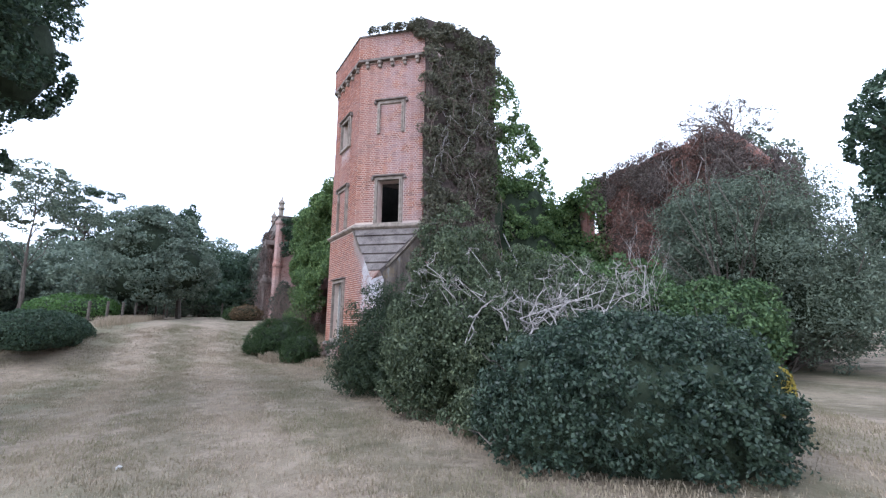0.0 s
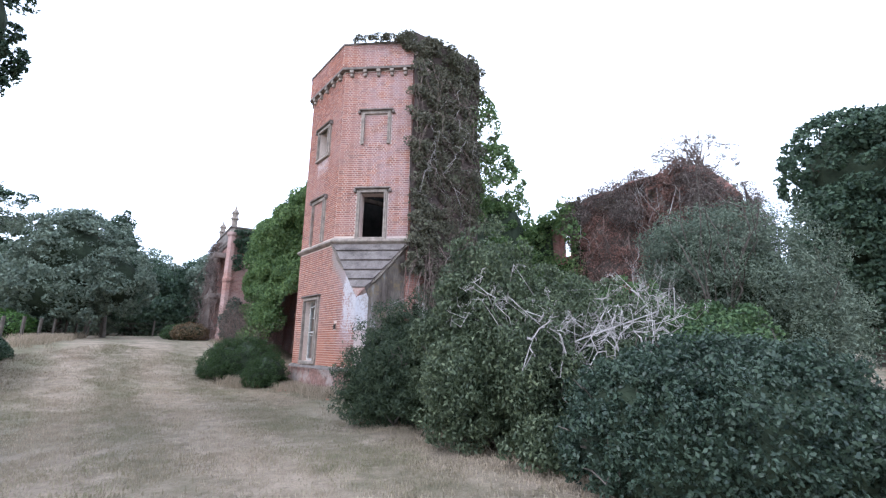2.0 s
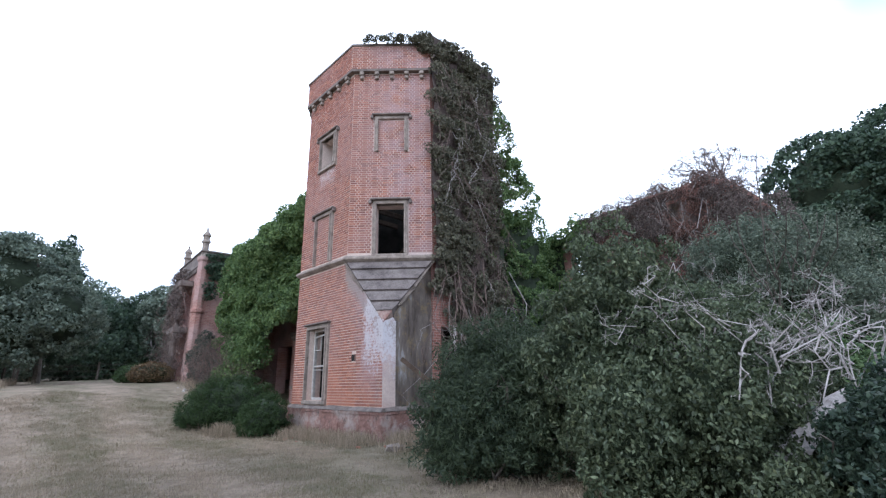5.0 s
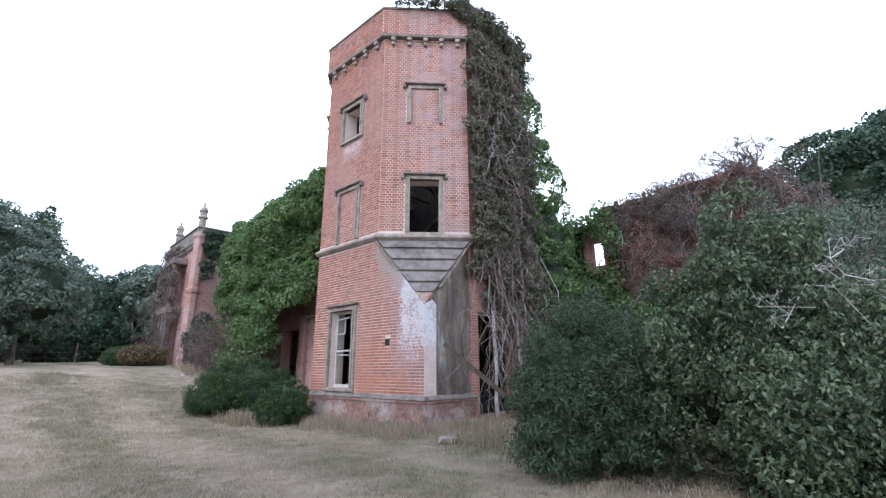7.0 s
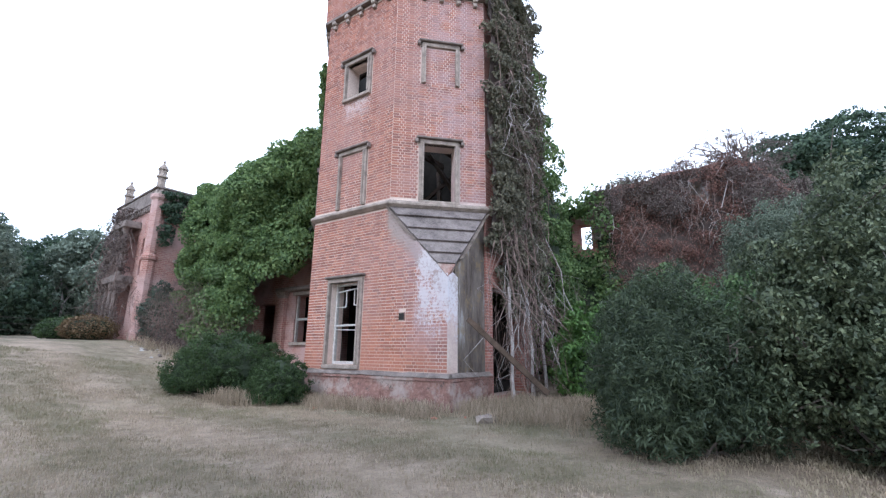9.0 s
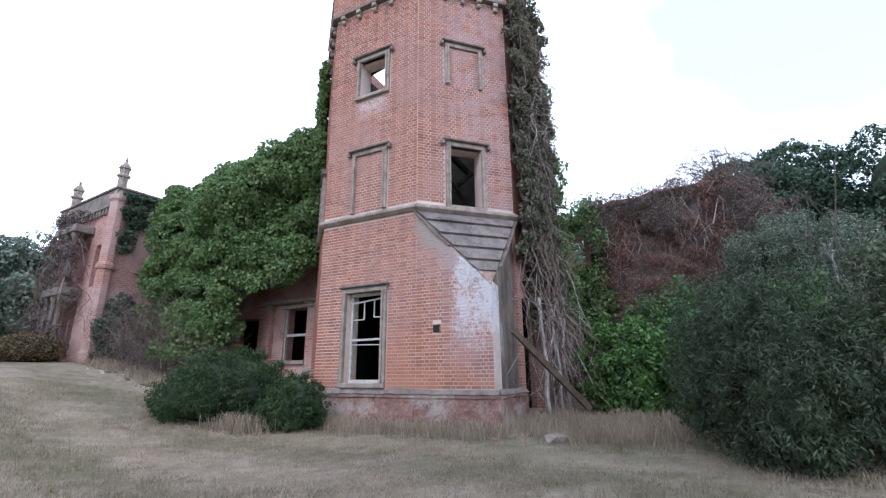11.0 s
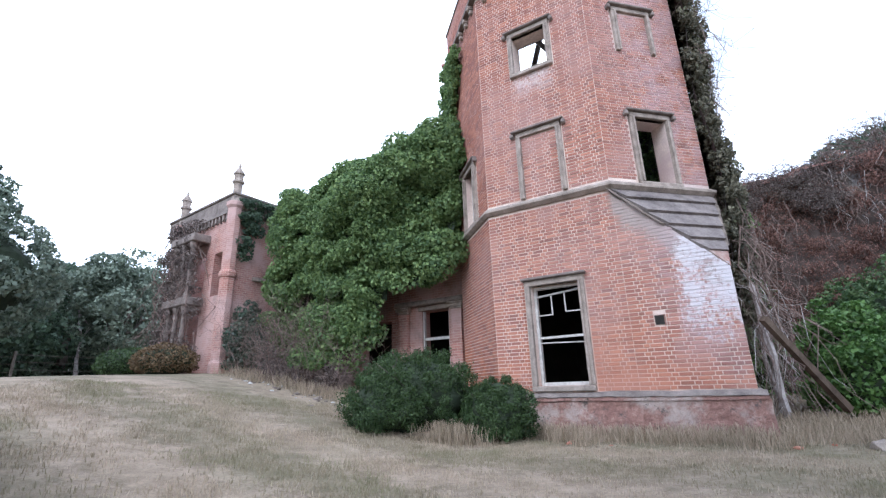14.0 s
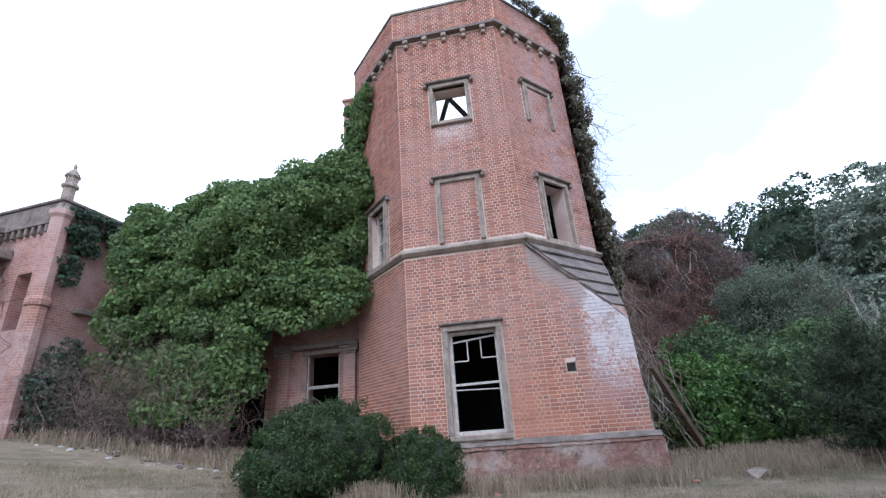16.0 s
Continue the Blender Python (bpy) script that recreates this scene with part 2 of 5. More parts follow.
def plinth_material():
    m, n, l, b = material("eroded_brick_and_stone", 0.93)
    p = place(n)
    c = ramp(n, l, noise_node(n, l, 9, 6, 0.75, p), [(0.3, (0.16, 0.085, 0.07)), (0.55, (0.30, 0.17, 0.14)), (0.75, (0.42, 0.30, 0.25))])
    c = blend(n, l, span(n, l, noise_node(n, l, 1.6, 6, 0.7, p), 0.45, 0.62, 0.0, 0.8), c, (0.43, 0.36, 0.32))
    c = blend(n, l, span(n, l, noise_node(n, l, 5.0, 6, 0.8, p), 0.55, 0.66, 0.0, 0.9), c, (0.10, 0.085, 0.075))
    l.new(c, b.inputs["Base Color"])
    bump(n, l, b, noise_node(n, l, 18, 6, 0.75, p), 0.8, 0.04)
    return m


PLINTH = plinth_material()
GRASS = grass_ground()
IVY = leaf("ivy_leaf", (0.066, 0.118, 0.046), (0.185, 0.268, 0.095), 0.65, (0.27, 0.34, 0.13), 0.35)
LAUREL = leaf("privet_leaf", (0.024, 0.042, 0.031), (0.072, 0.104, 0.068), 0.42)
YEW = leaf("yew_needles", (0.024, 0.039, 0.023), (0.080, 0.106, 0.055), 0.65)
LEAFY = leaf("pale_green_leaf", (0.042, 0.060, 0.034), (0.138, 0.168, 0.094), 0.5, (0.30, 0.33, 0.18))
DEEP = leaf("deep_green_leaf", (0.042, 0.082, 0.036), (0.125, 0.19, 0.075), 0.6)
BRIGHT = leaf("bright_green_leaf", (0.045, 0.10, 0.028), (0.125, 0.225, 0.06), 0.5)
BOX = leaf("box_leaf", (0.022, 0.045, 0.016), (0.068, 0.11, 0.036), 0.5)
OAK = leaf("parkland_leaf", (0.088, 0.118, 0.092), (0.215, 0.258, 0.19), 0.6)
DARKTREE = leaf("dark_tree_leaf", (0.026, 0.048, 0.033), (0.075, 0.115, 0.066), 0.6)
WILLOW = leaf("grey_green_leaf", (0.082, 0.108, 0.082), (0.20, 0.238, 0.17), 0.6)
DEADLEAF = leaf("withered_creeper_leaf", (0.075, 0.058, 0.052), (0.21, 0.165, 0.15), 0.8, (0.12, 0.13, 0.08), 0.1)
REDLEAF = leaf("russet_creeper_leaf", (0.115, 0.058, 0.046), (0.27, 0.145, 0.115), 0.8, None, 0.1)
MIXLEAF = leaf("half_dead_creeper_leaf", (0.066, 0.068, 0.048), (0.195, 0.178, 0.125), 0.8, (0.12, 0.19, 0.085), 0.2)
STRAW = leaf("dry_grass_blade", (0.23, 0.185, 0.12), (0.46, 0.37, 0.28), 0.8, None, 0.3)
def lawn_blades():
    m, n, l, b = material("lawn_blade", 0.85)
    r = n.new("ShaderNodeNewGeometry").outputs["Random Per Island"]
    p = place(n)
    f = calc(n, l, "ADD", calc(n, l, "MULTIPLY", r, 0.3), calc(n, l, "MULTIPLY", noise_node(n, l, 3.2, 6, 0.7, p), 0.75))
    c = ramp(n, l, f, [(0.30, (0.15, 0.125, 0.08)), (0.52, (0.29, 0.235, 0.165)), (0.75, (0.46, 0.375, 0.29))])
    c = blend(n, l, span(n, l, noise_node(n, l, 0.35, 5, 0.65, p), 0.45, 0.6, 0.0, 0.5), c, (0.16, 0.165, 0.085))
    c = mown_lanes(n, l, p, c)
    l.new(c, b.inputs["Base Color"])
    return m


LAWN = lawn_blades()
RUST = leaf("brown_shrub_leaf", (0.09, 0.055, 0.03), (0.20, 0.135, 0.07), 0.7, (0.12, 0.14, 0.05), 0.15)
TWIGLEAF = leaf("dark_twiggy_leaf", (0.07, 0.055, 0.05), (0.17, 0.135, 0.12), 0.8, (0.11, 0.13, 0.085), 0.15)
GOLD = leaf("yellow_leaf", (0.20, 0.15, 0.03), (0.42, 0.33, 0.06), 0.6)


# ---- mesh helpers ----
def part(name, bm, mat, parent=None, label=""):
    if isinstance(bm, bmesh.types.BMesh):
        me = bpy.data.meshes.new(name)
        bm.to_mesh(me)
        bm.free()
    else:
        me = bm
    me.materials.append(mat)
    ob = new(name, me)
    if parent is not None:
        ob.parent = parent
    if label:
        ob["label"] = label
    return ob


def thing(name, m, label, category, group="", kind=""):
    ob = new(name)
    ob.matrix_world = m
    ob.empty_display_size = 0.2
    return tagged(ob, label, category, group, kind)


def box(bm, x0, y0, z0, x1, y1, z1, bevel=0.0):
    vs = [bm.verts.new(c) for c in ((x0, y0, z0), (x1, y0, z0), (x1, y1, z0), (x0, y1, z0), (x0, y0, z1), (x1, y0, z1), (x1, y1, z1), (x0, y1, z1))]
    fs = [bm.faces.new([vs[i] for i in q]) for q in ((0, 3, 2, 1), (4, 5, 6, 7), (0, 1, 5, 4), (1, 2, 6, 5), (2, 3, 7, 6), (3, 0, 4, 7))]
    if bevel:
        bmesh.ops.bevel(bm, geom=list({e for f in fs for e in f.edges}), offset=bevel, segments=1, affect="EDGES")
    return bm


def prism(bm, ring, z0, z1):
    """An upright prism over a ring of (x, y)."""
    lo = [bm.verts.new((x, y, z0)) for x, y in ring]
    hi = [bm.verts.new((x, y, z1)) for x, y in ring]
    bm.faces.new(lo[::-1]), bm.faces.new(hi)
    for i in range(len(ring)):
        j = (i + 1) % len(ring)
        bm.faces.new((lo[i], lo[j], hi[j], hi[i]))
    return bm


def lathe(bm, profile, sides=8, x=0.0, y=0.0, turn=0.0):
    rings = []
    for r, z in profile:
        rings.append([bm.verts.new((x + r * math.cos(turn + 2 * math.pi * i / sides), y + r * math.sin(turn + 2 * math.pi * i / sides), z)) for i in range(sides)])
    for a, b in zip(rings, rings[1:]):
        for i in range(sides):
            j = (i + 1) % sides
            bm.faces.new((a[i], a[j], b[j], b[i]))
    bm.faces.new(rings[0][::-1]), bm.faces.new(rings[-1])
    return bm


def tube(bm, pts, radii, sides=6):
    """A tapering round stem through the points."""
    pts = [Vector(p) for p in pts]
    rings = []
    for i, p in enumerate(pts):
        d = (pts[min(i + 1, len(pts) - 1)] - pts[max(i - 1, 0)]).normalized()
        s = d.orthogonal().normalized()
        w = d.cross(s)
        rings.append([bm.verts.new(p + radii[i] * (math.cos(2 * math.pi * k / sides) * s + math.sin(2 * math.pi * k / sides) * w)) for k in range(sides)])
    for a, b in zip(rings, rings[1:]):
        s = min(range(sides), key=lambda k: (a[0].co - b[k].co).length)
        for k in range(sides):
            bm.faces.new((a[k], a[(k + 1) % sides], b[(k + 1 + s) % sides], b[(k + s) % sides]))
    bm.faces.new(rings[0][::-1]), bm.faces.new(rings[-1])
    return bm


def crooked(rng, a, b, n, wild):
    a, b = np.array(a, float), np.array(b, float)
    k = np.linspace(0, 1, n)[:, None]
    p = a + (b - a) * k
    p[1:-1] += rng.normal(0, wild, (n - 2, 3))
    return p


def branching(bm, rng, a, b, r, depth, wild=0.15, forks=3, sides=5, spread=0.7, short=1.0):
    """A crooked limb from a to b with side twigs."""
    p = crooked(rng, a, b, 5, wild * np.linalg.norm(np.array(b) - np.array(a)) * 0.35)
    tube(bm, p, [r * (1 - 0.16 * i) for i in range(5)], sides)
    if depth == 0:
        return
    size = np.linalg.norm(np.array(b) - np.array(a))
    for _ in range(forks):
        s = p[rng.integers(1, 5)]
        d = (np.array(b) - np.array(a)) / size + rng.normal(0, spread, 3)
        d /= np.linalg.norm(d)
        branching(bm, rng, s, s + d * size * rng.uniform(0.4, 0.7) * short, r * 0.5, depth - 1, wild, forks, max(3, sides - 1), spread, short)


def leaf_mesh(name, pts, out, size, rng, slim=0.55, droop=0.0, spread=0.8):
    """One mesh of many folded leaf blades at pts, facing more or less along out."""
    n = len(pts)
    nrm = out + rng.normal(0, spread, (n, 3))
    nrm /= np.linalg.norm(nrm, axis=1)[:, None] + 1e-9
    t = rng.normal(0, 1, (n, 3))
    t[:, 2] -= droop
    t -= (t * nrm).sum(1)[:, None] * nrm
    t /= np.linalg.norm(t, axis=1)[:, None] + 1e-9
    s = np.cross(nrm, t)
    ln = size * rng.uniform(0.65, 1.3, n)[:, None]
    fold = nrm * ln * 0.12
    v = np.empty((n, 4, 3))
    v[:, 0] = pts - t * ln * 0.5
    v[:, 1] = pts + s * ln * slim * 0.5 + fold
    v[:, 2] = pts + t * ln * 0.5 - fold
    v[:, 3] = pts - s * ln * slim * 0.5 + fold
    me = bpy.data.meshes.new(name)
    me.vertices.add(4 * n), me.loops.add(4 * n), me.polygons.add(n)
    me.vertices.foreach_set("co", v.reshape(-1))
    me.loops.foreach_set("vertex_index", np.arange(4 * n, dtype=np.int32))
    me.polygons.foreach_set("loop_start", np.arange(0, 4 * n, 4, dtype=np.int32))
    me.update(calc_edges=True)
    return me


def unit(rng, n):
    d = rng.normal(0, 1, (n, 3))
    return d / np.linalg.norm(d, axis=1)[:, None]


def lumps(d, rng, amount, freq=3.0):
    """A smooth random swelling over directions or places d."""
    r = np.zeros(len(d))
    for k in range(6):
        w = rng.normal(0, freq * (1 + 0.5 * k), 3)
        r += np.sin(d @ w + rng.uniform(0, 6.3)) / (1 + 0.5 * k)
    return amount * r / 2.2


def ball_leaves(rng, blobs, n, rough=0.12, shell=0.22, freq=3.0, floor=None):
    """Points and outward directions in the outer shell of a heap of ellipsoids (x, y, z, rx, ry, rz)."""
    area = np.array([b[3] * b[4] + b[4] * b[5] + b[3] * b[5] for b in blobs])
    P, O = [], []
    for b, k in zip(blobs, (n * area / area.sum()).astype(int)):
        d = unit(rng, k)
        r = (1 + lumps(d, rng, rough, freq)) * (1 - shell * rng.random(k) ** 2)
        R = np.array(b[3:6])
        p = np.array(b[:3]) + d * R * r[:, None]
        keep = np.ones(k, bool)
        for c in blobs:
            if c is not b:
                keep &= (((p - np.array(c[:3])) / np.array(c[3:6])) ** 2).sum(1) > 0.6
        if floor is not None:
            keep &= p[:, 2] > floor + 0.03
        o = d / R
        P.append(p[keep]), O.append((o / np.linalg.norm(o, axis=1)[:, None])[keep])
    return np.concatenate(P), np.concatenate(O)


def clump_leaves(rng, centres, outs, radius, each, flat=0.75):
    """Billows: each centre carries a rounded tuft of leaves turned outward."""
    n = len(centres)
    rad = radius * rng.uniform(0.6, 1.35, n)
    d = unit(rng, n * each)
    c, o, r = np.repeat(centres, each, 0), np.repeat(outs, each, 0), np.repeat(rad, each)
    back = (d * o).sum(1)
    d -= (np.minimum(back, 0) * 1.6)[:, None] * o
    d /= np.linalg.norm(d, axis=1)[:, None]
    p = c + d * (r * rng.uniform(0.72, 1.05, n * each))[:, None] * np.array([1, 1, flat])
    return p, d * 0.7 + o * 0.3


def core(bm, blobs, scale=0.8):
    for b in blobs:
        m = Matrix.Translation(b[:3]) @ Matrix.Diagonal((b[3] * scale, b[4] * scale, b[5] * scale, 1))
        bmesh.ops.create_icosphere(bm, subdivisions=3, radius=1, matrix=m)
    for v in bm.verts:
        v.co += 0.10 * noise.noise_vector(v.co * 2.1)
    return bm


# ---- ground ----
def ground_z(x, y):
    q, p = 0.54 * x + 0.84 * y, -0.84 * x + 0.54 * y
    rise = sum(k * 0.8 * math.log1p(math.exp(min(40, (p - p0) / 0.8))) for k, p0 in ((1, 17.0), (-1, 25.5)))
    if p > 48:
        rise = 8.5
    z = 0.03 * max(-20, min(60, q)) - 0.012 * max(-10, min(30, p)) + 0.20 * rise + 0.02 * max(0, min(200, p - 26))
    return z + 0.03 * noise.noise(Vector((x * 0.35, y * 0.35, 0)))


def build_ground():
    steps = [0.0]
    while steps[-1] < 900:
        steps.append(steps[-1] + max(0.4, (steps[-1] - 22) * 0.16))
    axis = [-s for s in steps[:0:-1]] + steps
    cx, cy, k = -6.0, 11.0, len(axis)
    verts = [(cx + a, cy + b, ground_z(cx + a, cy + b)) for b in axis for a in axis]
    faces = [(j * k + i, j * k + i + 1, (j + 1) * k + i + 1, (j + 1) * k + i) for j in range(k - 1) for i in range(k - 1)]
    me = bpy.data.meshes.new("ground")
    me.from_pydata(verts, [], faces)
    me.polygons.foreach_set("use_smooth", [True] * len(faces))
    tagged(part("ground", me, GRASS), "sun-dried mown lawn, straw-coloured with green patches", "lawn", kind="structure")


build_ground()

# ---- tower ----
S = 2.82                        # a main side of the octagon
D = C * math.sqrt(2)            # a chamfered side
A = S + 2 * C
OCT = [(-C, 0), (0, C), (0, C + S), (-C, A), (-C - S, A), (-A, C + S), (-A, C), (-C - S, 0)]
THICK = 0.45


def face_pose(i):
    """The frame of octagon side i, from corner i to the next: x along it, y inward, z up."""
    (x0, y0), (x1, y1) = OCT[i], OCT[(i + 1) % 8]
    return pose(x0, y0, 0, 0, 0, math.degrees(math.atan2(y1 - y0, x1 - x0)))


def panel(bm, x0, x1, z0, z1, holes, thick, top=None, y0=0.0):
    """A wall from x0 to x1 with openings (x0, x1, z0, z1) through it."""
    xs = sorted({x0, x1, *[h[0] for h in holes], *[h[1] for h in holes]})
    zs = sorted({z0, z1, *[h[2] for h in holes], *[h[3] for h in holes]})
    solid = lambda i, j: 0 <= i < len(xs) - 1 and 0 <= j < len(zs) - 1 and not any(h[0] - 1e-6 <= xs[i] and xs[i + 1] <= h[1] + 1e-6 and h[2] - 1e-6 <= zs[j] and zs[j + 1] <= h[3] + 1e-6 for h in holes)
    vs = {}
    def v(i, j, k):
        if (i, j, k) not in vs:
            vs[i, j, k] = bm.verts.new((xs[i], y0 + k * thick, zs[j]))
        return vs[i, j, k]
    for i in range(len(xs) - 1):
        for j in range(len(zs) - 1):
            if not solid(i, j):
                continue
            bm.faces.new((v(i, j, 0), v(i + 1, j, 0), v(i + 1, j + 1, 0), v(i, j + 1, 0)))
            bm.faces.new((v(i, j, 1), v(i, j + 1, 1), v(i + 1, j + 1, 1), v(i + 1, j, 1)))
            for di, dj, q in ((-1, 0, ((i, j), (i, j + 1))), (1, 0, ((i + 1, j + 1), (i + 1, j))), (0, -1, ((i + 1, j), (i, j))), (0, 1, ((i, j + 1), (i + 1, j + 1)))):
                if not solid(i + di, j + dj):
                    (a, b), (c, d) = q
                    bm.faces.new((v(a, b, 0), v(c, d, 0), v(c, d, 1), v(a, b, 1)))
    return bm


def side(i):
    return S if i % 2 else D


def opening(i, half, z0, z1):
    return (side(i) / 2 - half, side(i) / 2 + half, z0, z1)


# openings of the sides: (x0, x1, z0, z1) from the side's first corner; the blind ones are bricked up
GW = opening(7, 0.52, 1.02, 3.10)
SIDES = {0: [opening(0, 0.42, 5.16, 6.76)], 7: [opening(7, 0.43, 8.58, 9.70), GW], 6: [opening(6, 0.42, 5.16, 6.76)], 1: [(0.3, 2.2, 0.3, 3.0)], 2: [], 3: [], 4: [], 5: []}
BLIND = {0: [opening(0, 0.42, 8.58, 9.75)], 7: [opening(7, 0.43, 5.16, 6.76)], 6: []}


def flemish(x0, x1, z0, z1, holes, rng, key=None, start=0):
    """Corners of the bricks of one wall face in Flemish bond: (x0, x1, z0, z1, proud)."""
    course, joint, stretch, head = 0.075, 0.017, 0.225, 0.1125
    rows = int((z1 - z0) / course)
    for r in range(rows):
        za = z0 + r * course + joint * 0.5
        x, k = x0 - (0.0 if r % 2 else 0.17), r % 2
        while x < x1:
            w = stretch if k % 2 else head
            a, b = max(x + joint * 0.5, x0), min(x + w - joint * 0.5, x1)
            x, k = x + w, k + 1
            if b - a < 0.03:
                continue
            zb = za + course - joint
            pieces = [(a, b)]
            for h in holes:
                if h[2] < zb and h[3] > za:
                    cut = []
                    for p, q in pieces:
                        if q <= h[0] or p >= h[1]:
                            cut.append((p, q))
                        else:
                            if h[0] - p > 0.03:
                                cut.append((p, h[0]))
                            if q - h[1] > 0.03:
                                cut.append((h[1], q))
                    pieces = cut
            for p, q in pieces:
                yield p, q, za, zb, 0.006 + 0.006 * rng.random()


def brick_field(name, bricks, m, parent, label=""):
    """Many bricks joined in one mesh; faces: front and four sides."""
    co, idx = [], []
    for a, b, c, d, f in bricks:
        k = len(co)
        co += [(a, -f, c), (b, -f, c), (b, -f, d), (a, -f, d), (a, 0.01, c), (b, 0.01, c), (b, 0.01, d), (a, 0.01, d)]
        idx += [(k, k + 1, k + 2, k + 3), (k + 3, k + 2, k + 6, k + 7), (k, k + 4, k + 5, k + 1), (k, k + 3, k + 7, k + 4), (k + 1, k + 5, k + 6, k + 2)]
    me = bpy.data.meshes.new(name)
    me.from_pydata(co, [], idx)
    ob = part(name, me, BRICK, parent, label)
    ob.matrix_basis = m
    ob["kind"] = "stuff"
    return ob


tower = thing("brick_tower", HOUSE, "ruined octagonal red-brick tower with stone dressings, partly creeper-clad", "tower")


def window_dressing(root, m, h, blind, rng, hood=True):
    """Stone architrave, hood with dropped ends and sill round an opening, and what fills it."""
    x0, x1, z0, z1 = h
    tall = z1 - z0 > 1.9
    frame_part = thing("window", root.matrix_world @ m, "", "")
    frame_part.parent = root
    frame_part.matrix_world = root.matrix_world @ m
    for k in ("label", "category"):
        if k in frame_part:
            del frame_part[k]
    w = 0.12
    for a, b in ((x0 - w, x0 - 0.003), (x1 + 0.003, x1 + w)):
        bm = bmesh.new()
        box(bm, a, -0.07, z0, b, 0.10, z1, 0.012)
        inner = b if a < x0 - 0.01 else a
        box(bm, min(inner, inner + (0.05 if inner == a else -0.05)), -0.105, z0, max(inner, inner + (0.05 if inner == a else -0.05)), -0.072, z1, 0.006)
        part("stone_jamb", bm, STONE, frame_part, "weathered stone jamb")
    bm = bmesh.new()
    box(bm, x0 - w, -0.07, z1, x1 + w, 0.10, z1 + 0.12, 0.012)
    part("lintel", bm, STONE, frame_part, "weathered stone lintel")
    if hood:
        bm = bmesh.new()
        box(bm, x0 - w - (0.06 if tall else 0.09), -0.15, z1 + 0.123, x1 + w + (0.06 if tall else 0.09), 0.05, z1 + 0.185, 0.018)
        for a in () if tall else (x0 - w - 0.13, x1 + w + 0.04):
            box(bm, a, -0.13, z1 + 0.01, a + 0.09, 0.0, z1 + 0.12, 0.02)
        part("hood_mould", bm, STONE_DARK, frame_part, "lichened stone hood mould with dropped ends")
    if not blind:
        bm = bmesh.new()
        box(bm, x0 - w, -0.10, z0 - 0.11, x1 + w, 0.30, z0 - 0.003, 0.015)
        part("window_sill", bm, STONE, frame_part, "worn stone sill")
    return frame_part


rng = np.random.default_rng(4)
for i in range(8):
    base = 0.0
    bm = bmesh.new()
    holes = SIDES[i]
    panel(bm, 0, side(i), Z_STRING if i == 0 else -0.4, Z_TOP, holes, THICK)
    w = part("wall", bm, MORTAR if i in (0, 6, 7) else FARBRICK, tower)
    w.matrix_basis = face_pose(i)
    # lining behind the openings, painted as the tower's indoor shade
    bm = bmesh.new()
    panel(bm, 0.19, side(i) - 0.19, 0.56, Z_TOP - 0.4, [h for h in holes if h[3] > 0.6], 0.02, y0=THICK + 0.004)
    ob = part("inner_lining", bm, UNLIT, tower, "near-black lining that stands for the shade indoors")
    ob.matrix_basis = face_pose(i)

# string course, corbels and parapet, one piece to each side
def offset_ring(d):
    """The octagon's corners pushed outward by d."""
    k = d * math.tan(math.radians(22.5))
    res = []
    for i, (x, y) in enumerate(OCT):
        (px, py), (nx, ny) = OCT[i - 1], OCT[(i + 1) % 8]
        a = Vector((x - px, y - py)).normalized()
        n1 = Vector((a.y, -a.x))
        res.append((x + n1.x * d + a.x * k, y + n1.y * d + a.y * k))
    return res


def band(name, profile, mat, label, sides=range(8), root=None):
    """A moulding that runs round the octagon: profile of (out, z); one part a side."""
    for i in sides:
        bm = bmesh.new()
        rows = []
        for d, z in profile:
            ring = offset_ring(d)
            rows.append([bm.verts.new((*ring[i], z)), bm.verts.new((*ring[(i + 1) % 8], z))])
        for r, s in zip(rows, rows[1:] + rows[:1]):
            bm.faces.new((r[0], r[1], s[1], s[0]))
        bm.faces.new([r[0] for r in rows]), bm.faces.new([r[1] for r in rows][::-1])
        bmesh.ops.recalc_face_normals(bm, faces=bm.faces)
        part(name, bm, mat, root or tower, label)


band("string_course", [(-0.05, Z_STRING - 0.10), (0.05, Z_STRING - 0.10), (0.13, Z_STRING - 0.03), (0.13, Z_STRING + 0.02), (0.02, Z_STRING + 0.10), (-0.05, Z_STRING + 0.10)], STONE, "weathered stone string course")
band("parapet", [(-0.35, Z_CORBEL), (0.14, Z_CORBEL), (0.14, Z_TOP), (-0.35, Z_TOP)], MORTAR, "red brick parapet")
band("coping", [(-0.40, Z_TOP), (0.18, Z_TOP), (0.18, Z_TOP + 0.07), (0.0, Z_TOP + 0.13), (-0.40, Z_TOP + 0.10)], STONE_DARK, "mossy stone coping")
band("corbel_table", [(-0.02, Z_CORBEL - 0.08), (0.16, Z_CORBEL - 0.08), (0.17, Z_CORBEL - 0.003), (-0.02, Z_CORBEL - 0.003)], STONE_DARK, "stone course under the parapet")
corbel_bm = bmesh.new()
box(corbel_bm, -0.075, -0.16, Z_CORBEL - 0.21, 0.075, 0.02, Z_CORBEL - 0.083, 0.02)
box(corbel_bm, -0.06, -0.11, Z_CORBEL - 0.34, 0.06, 0.02, Z_CORBEL - 0.212, 0.02)
corbel_mesh = None
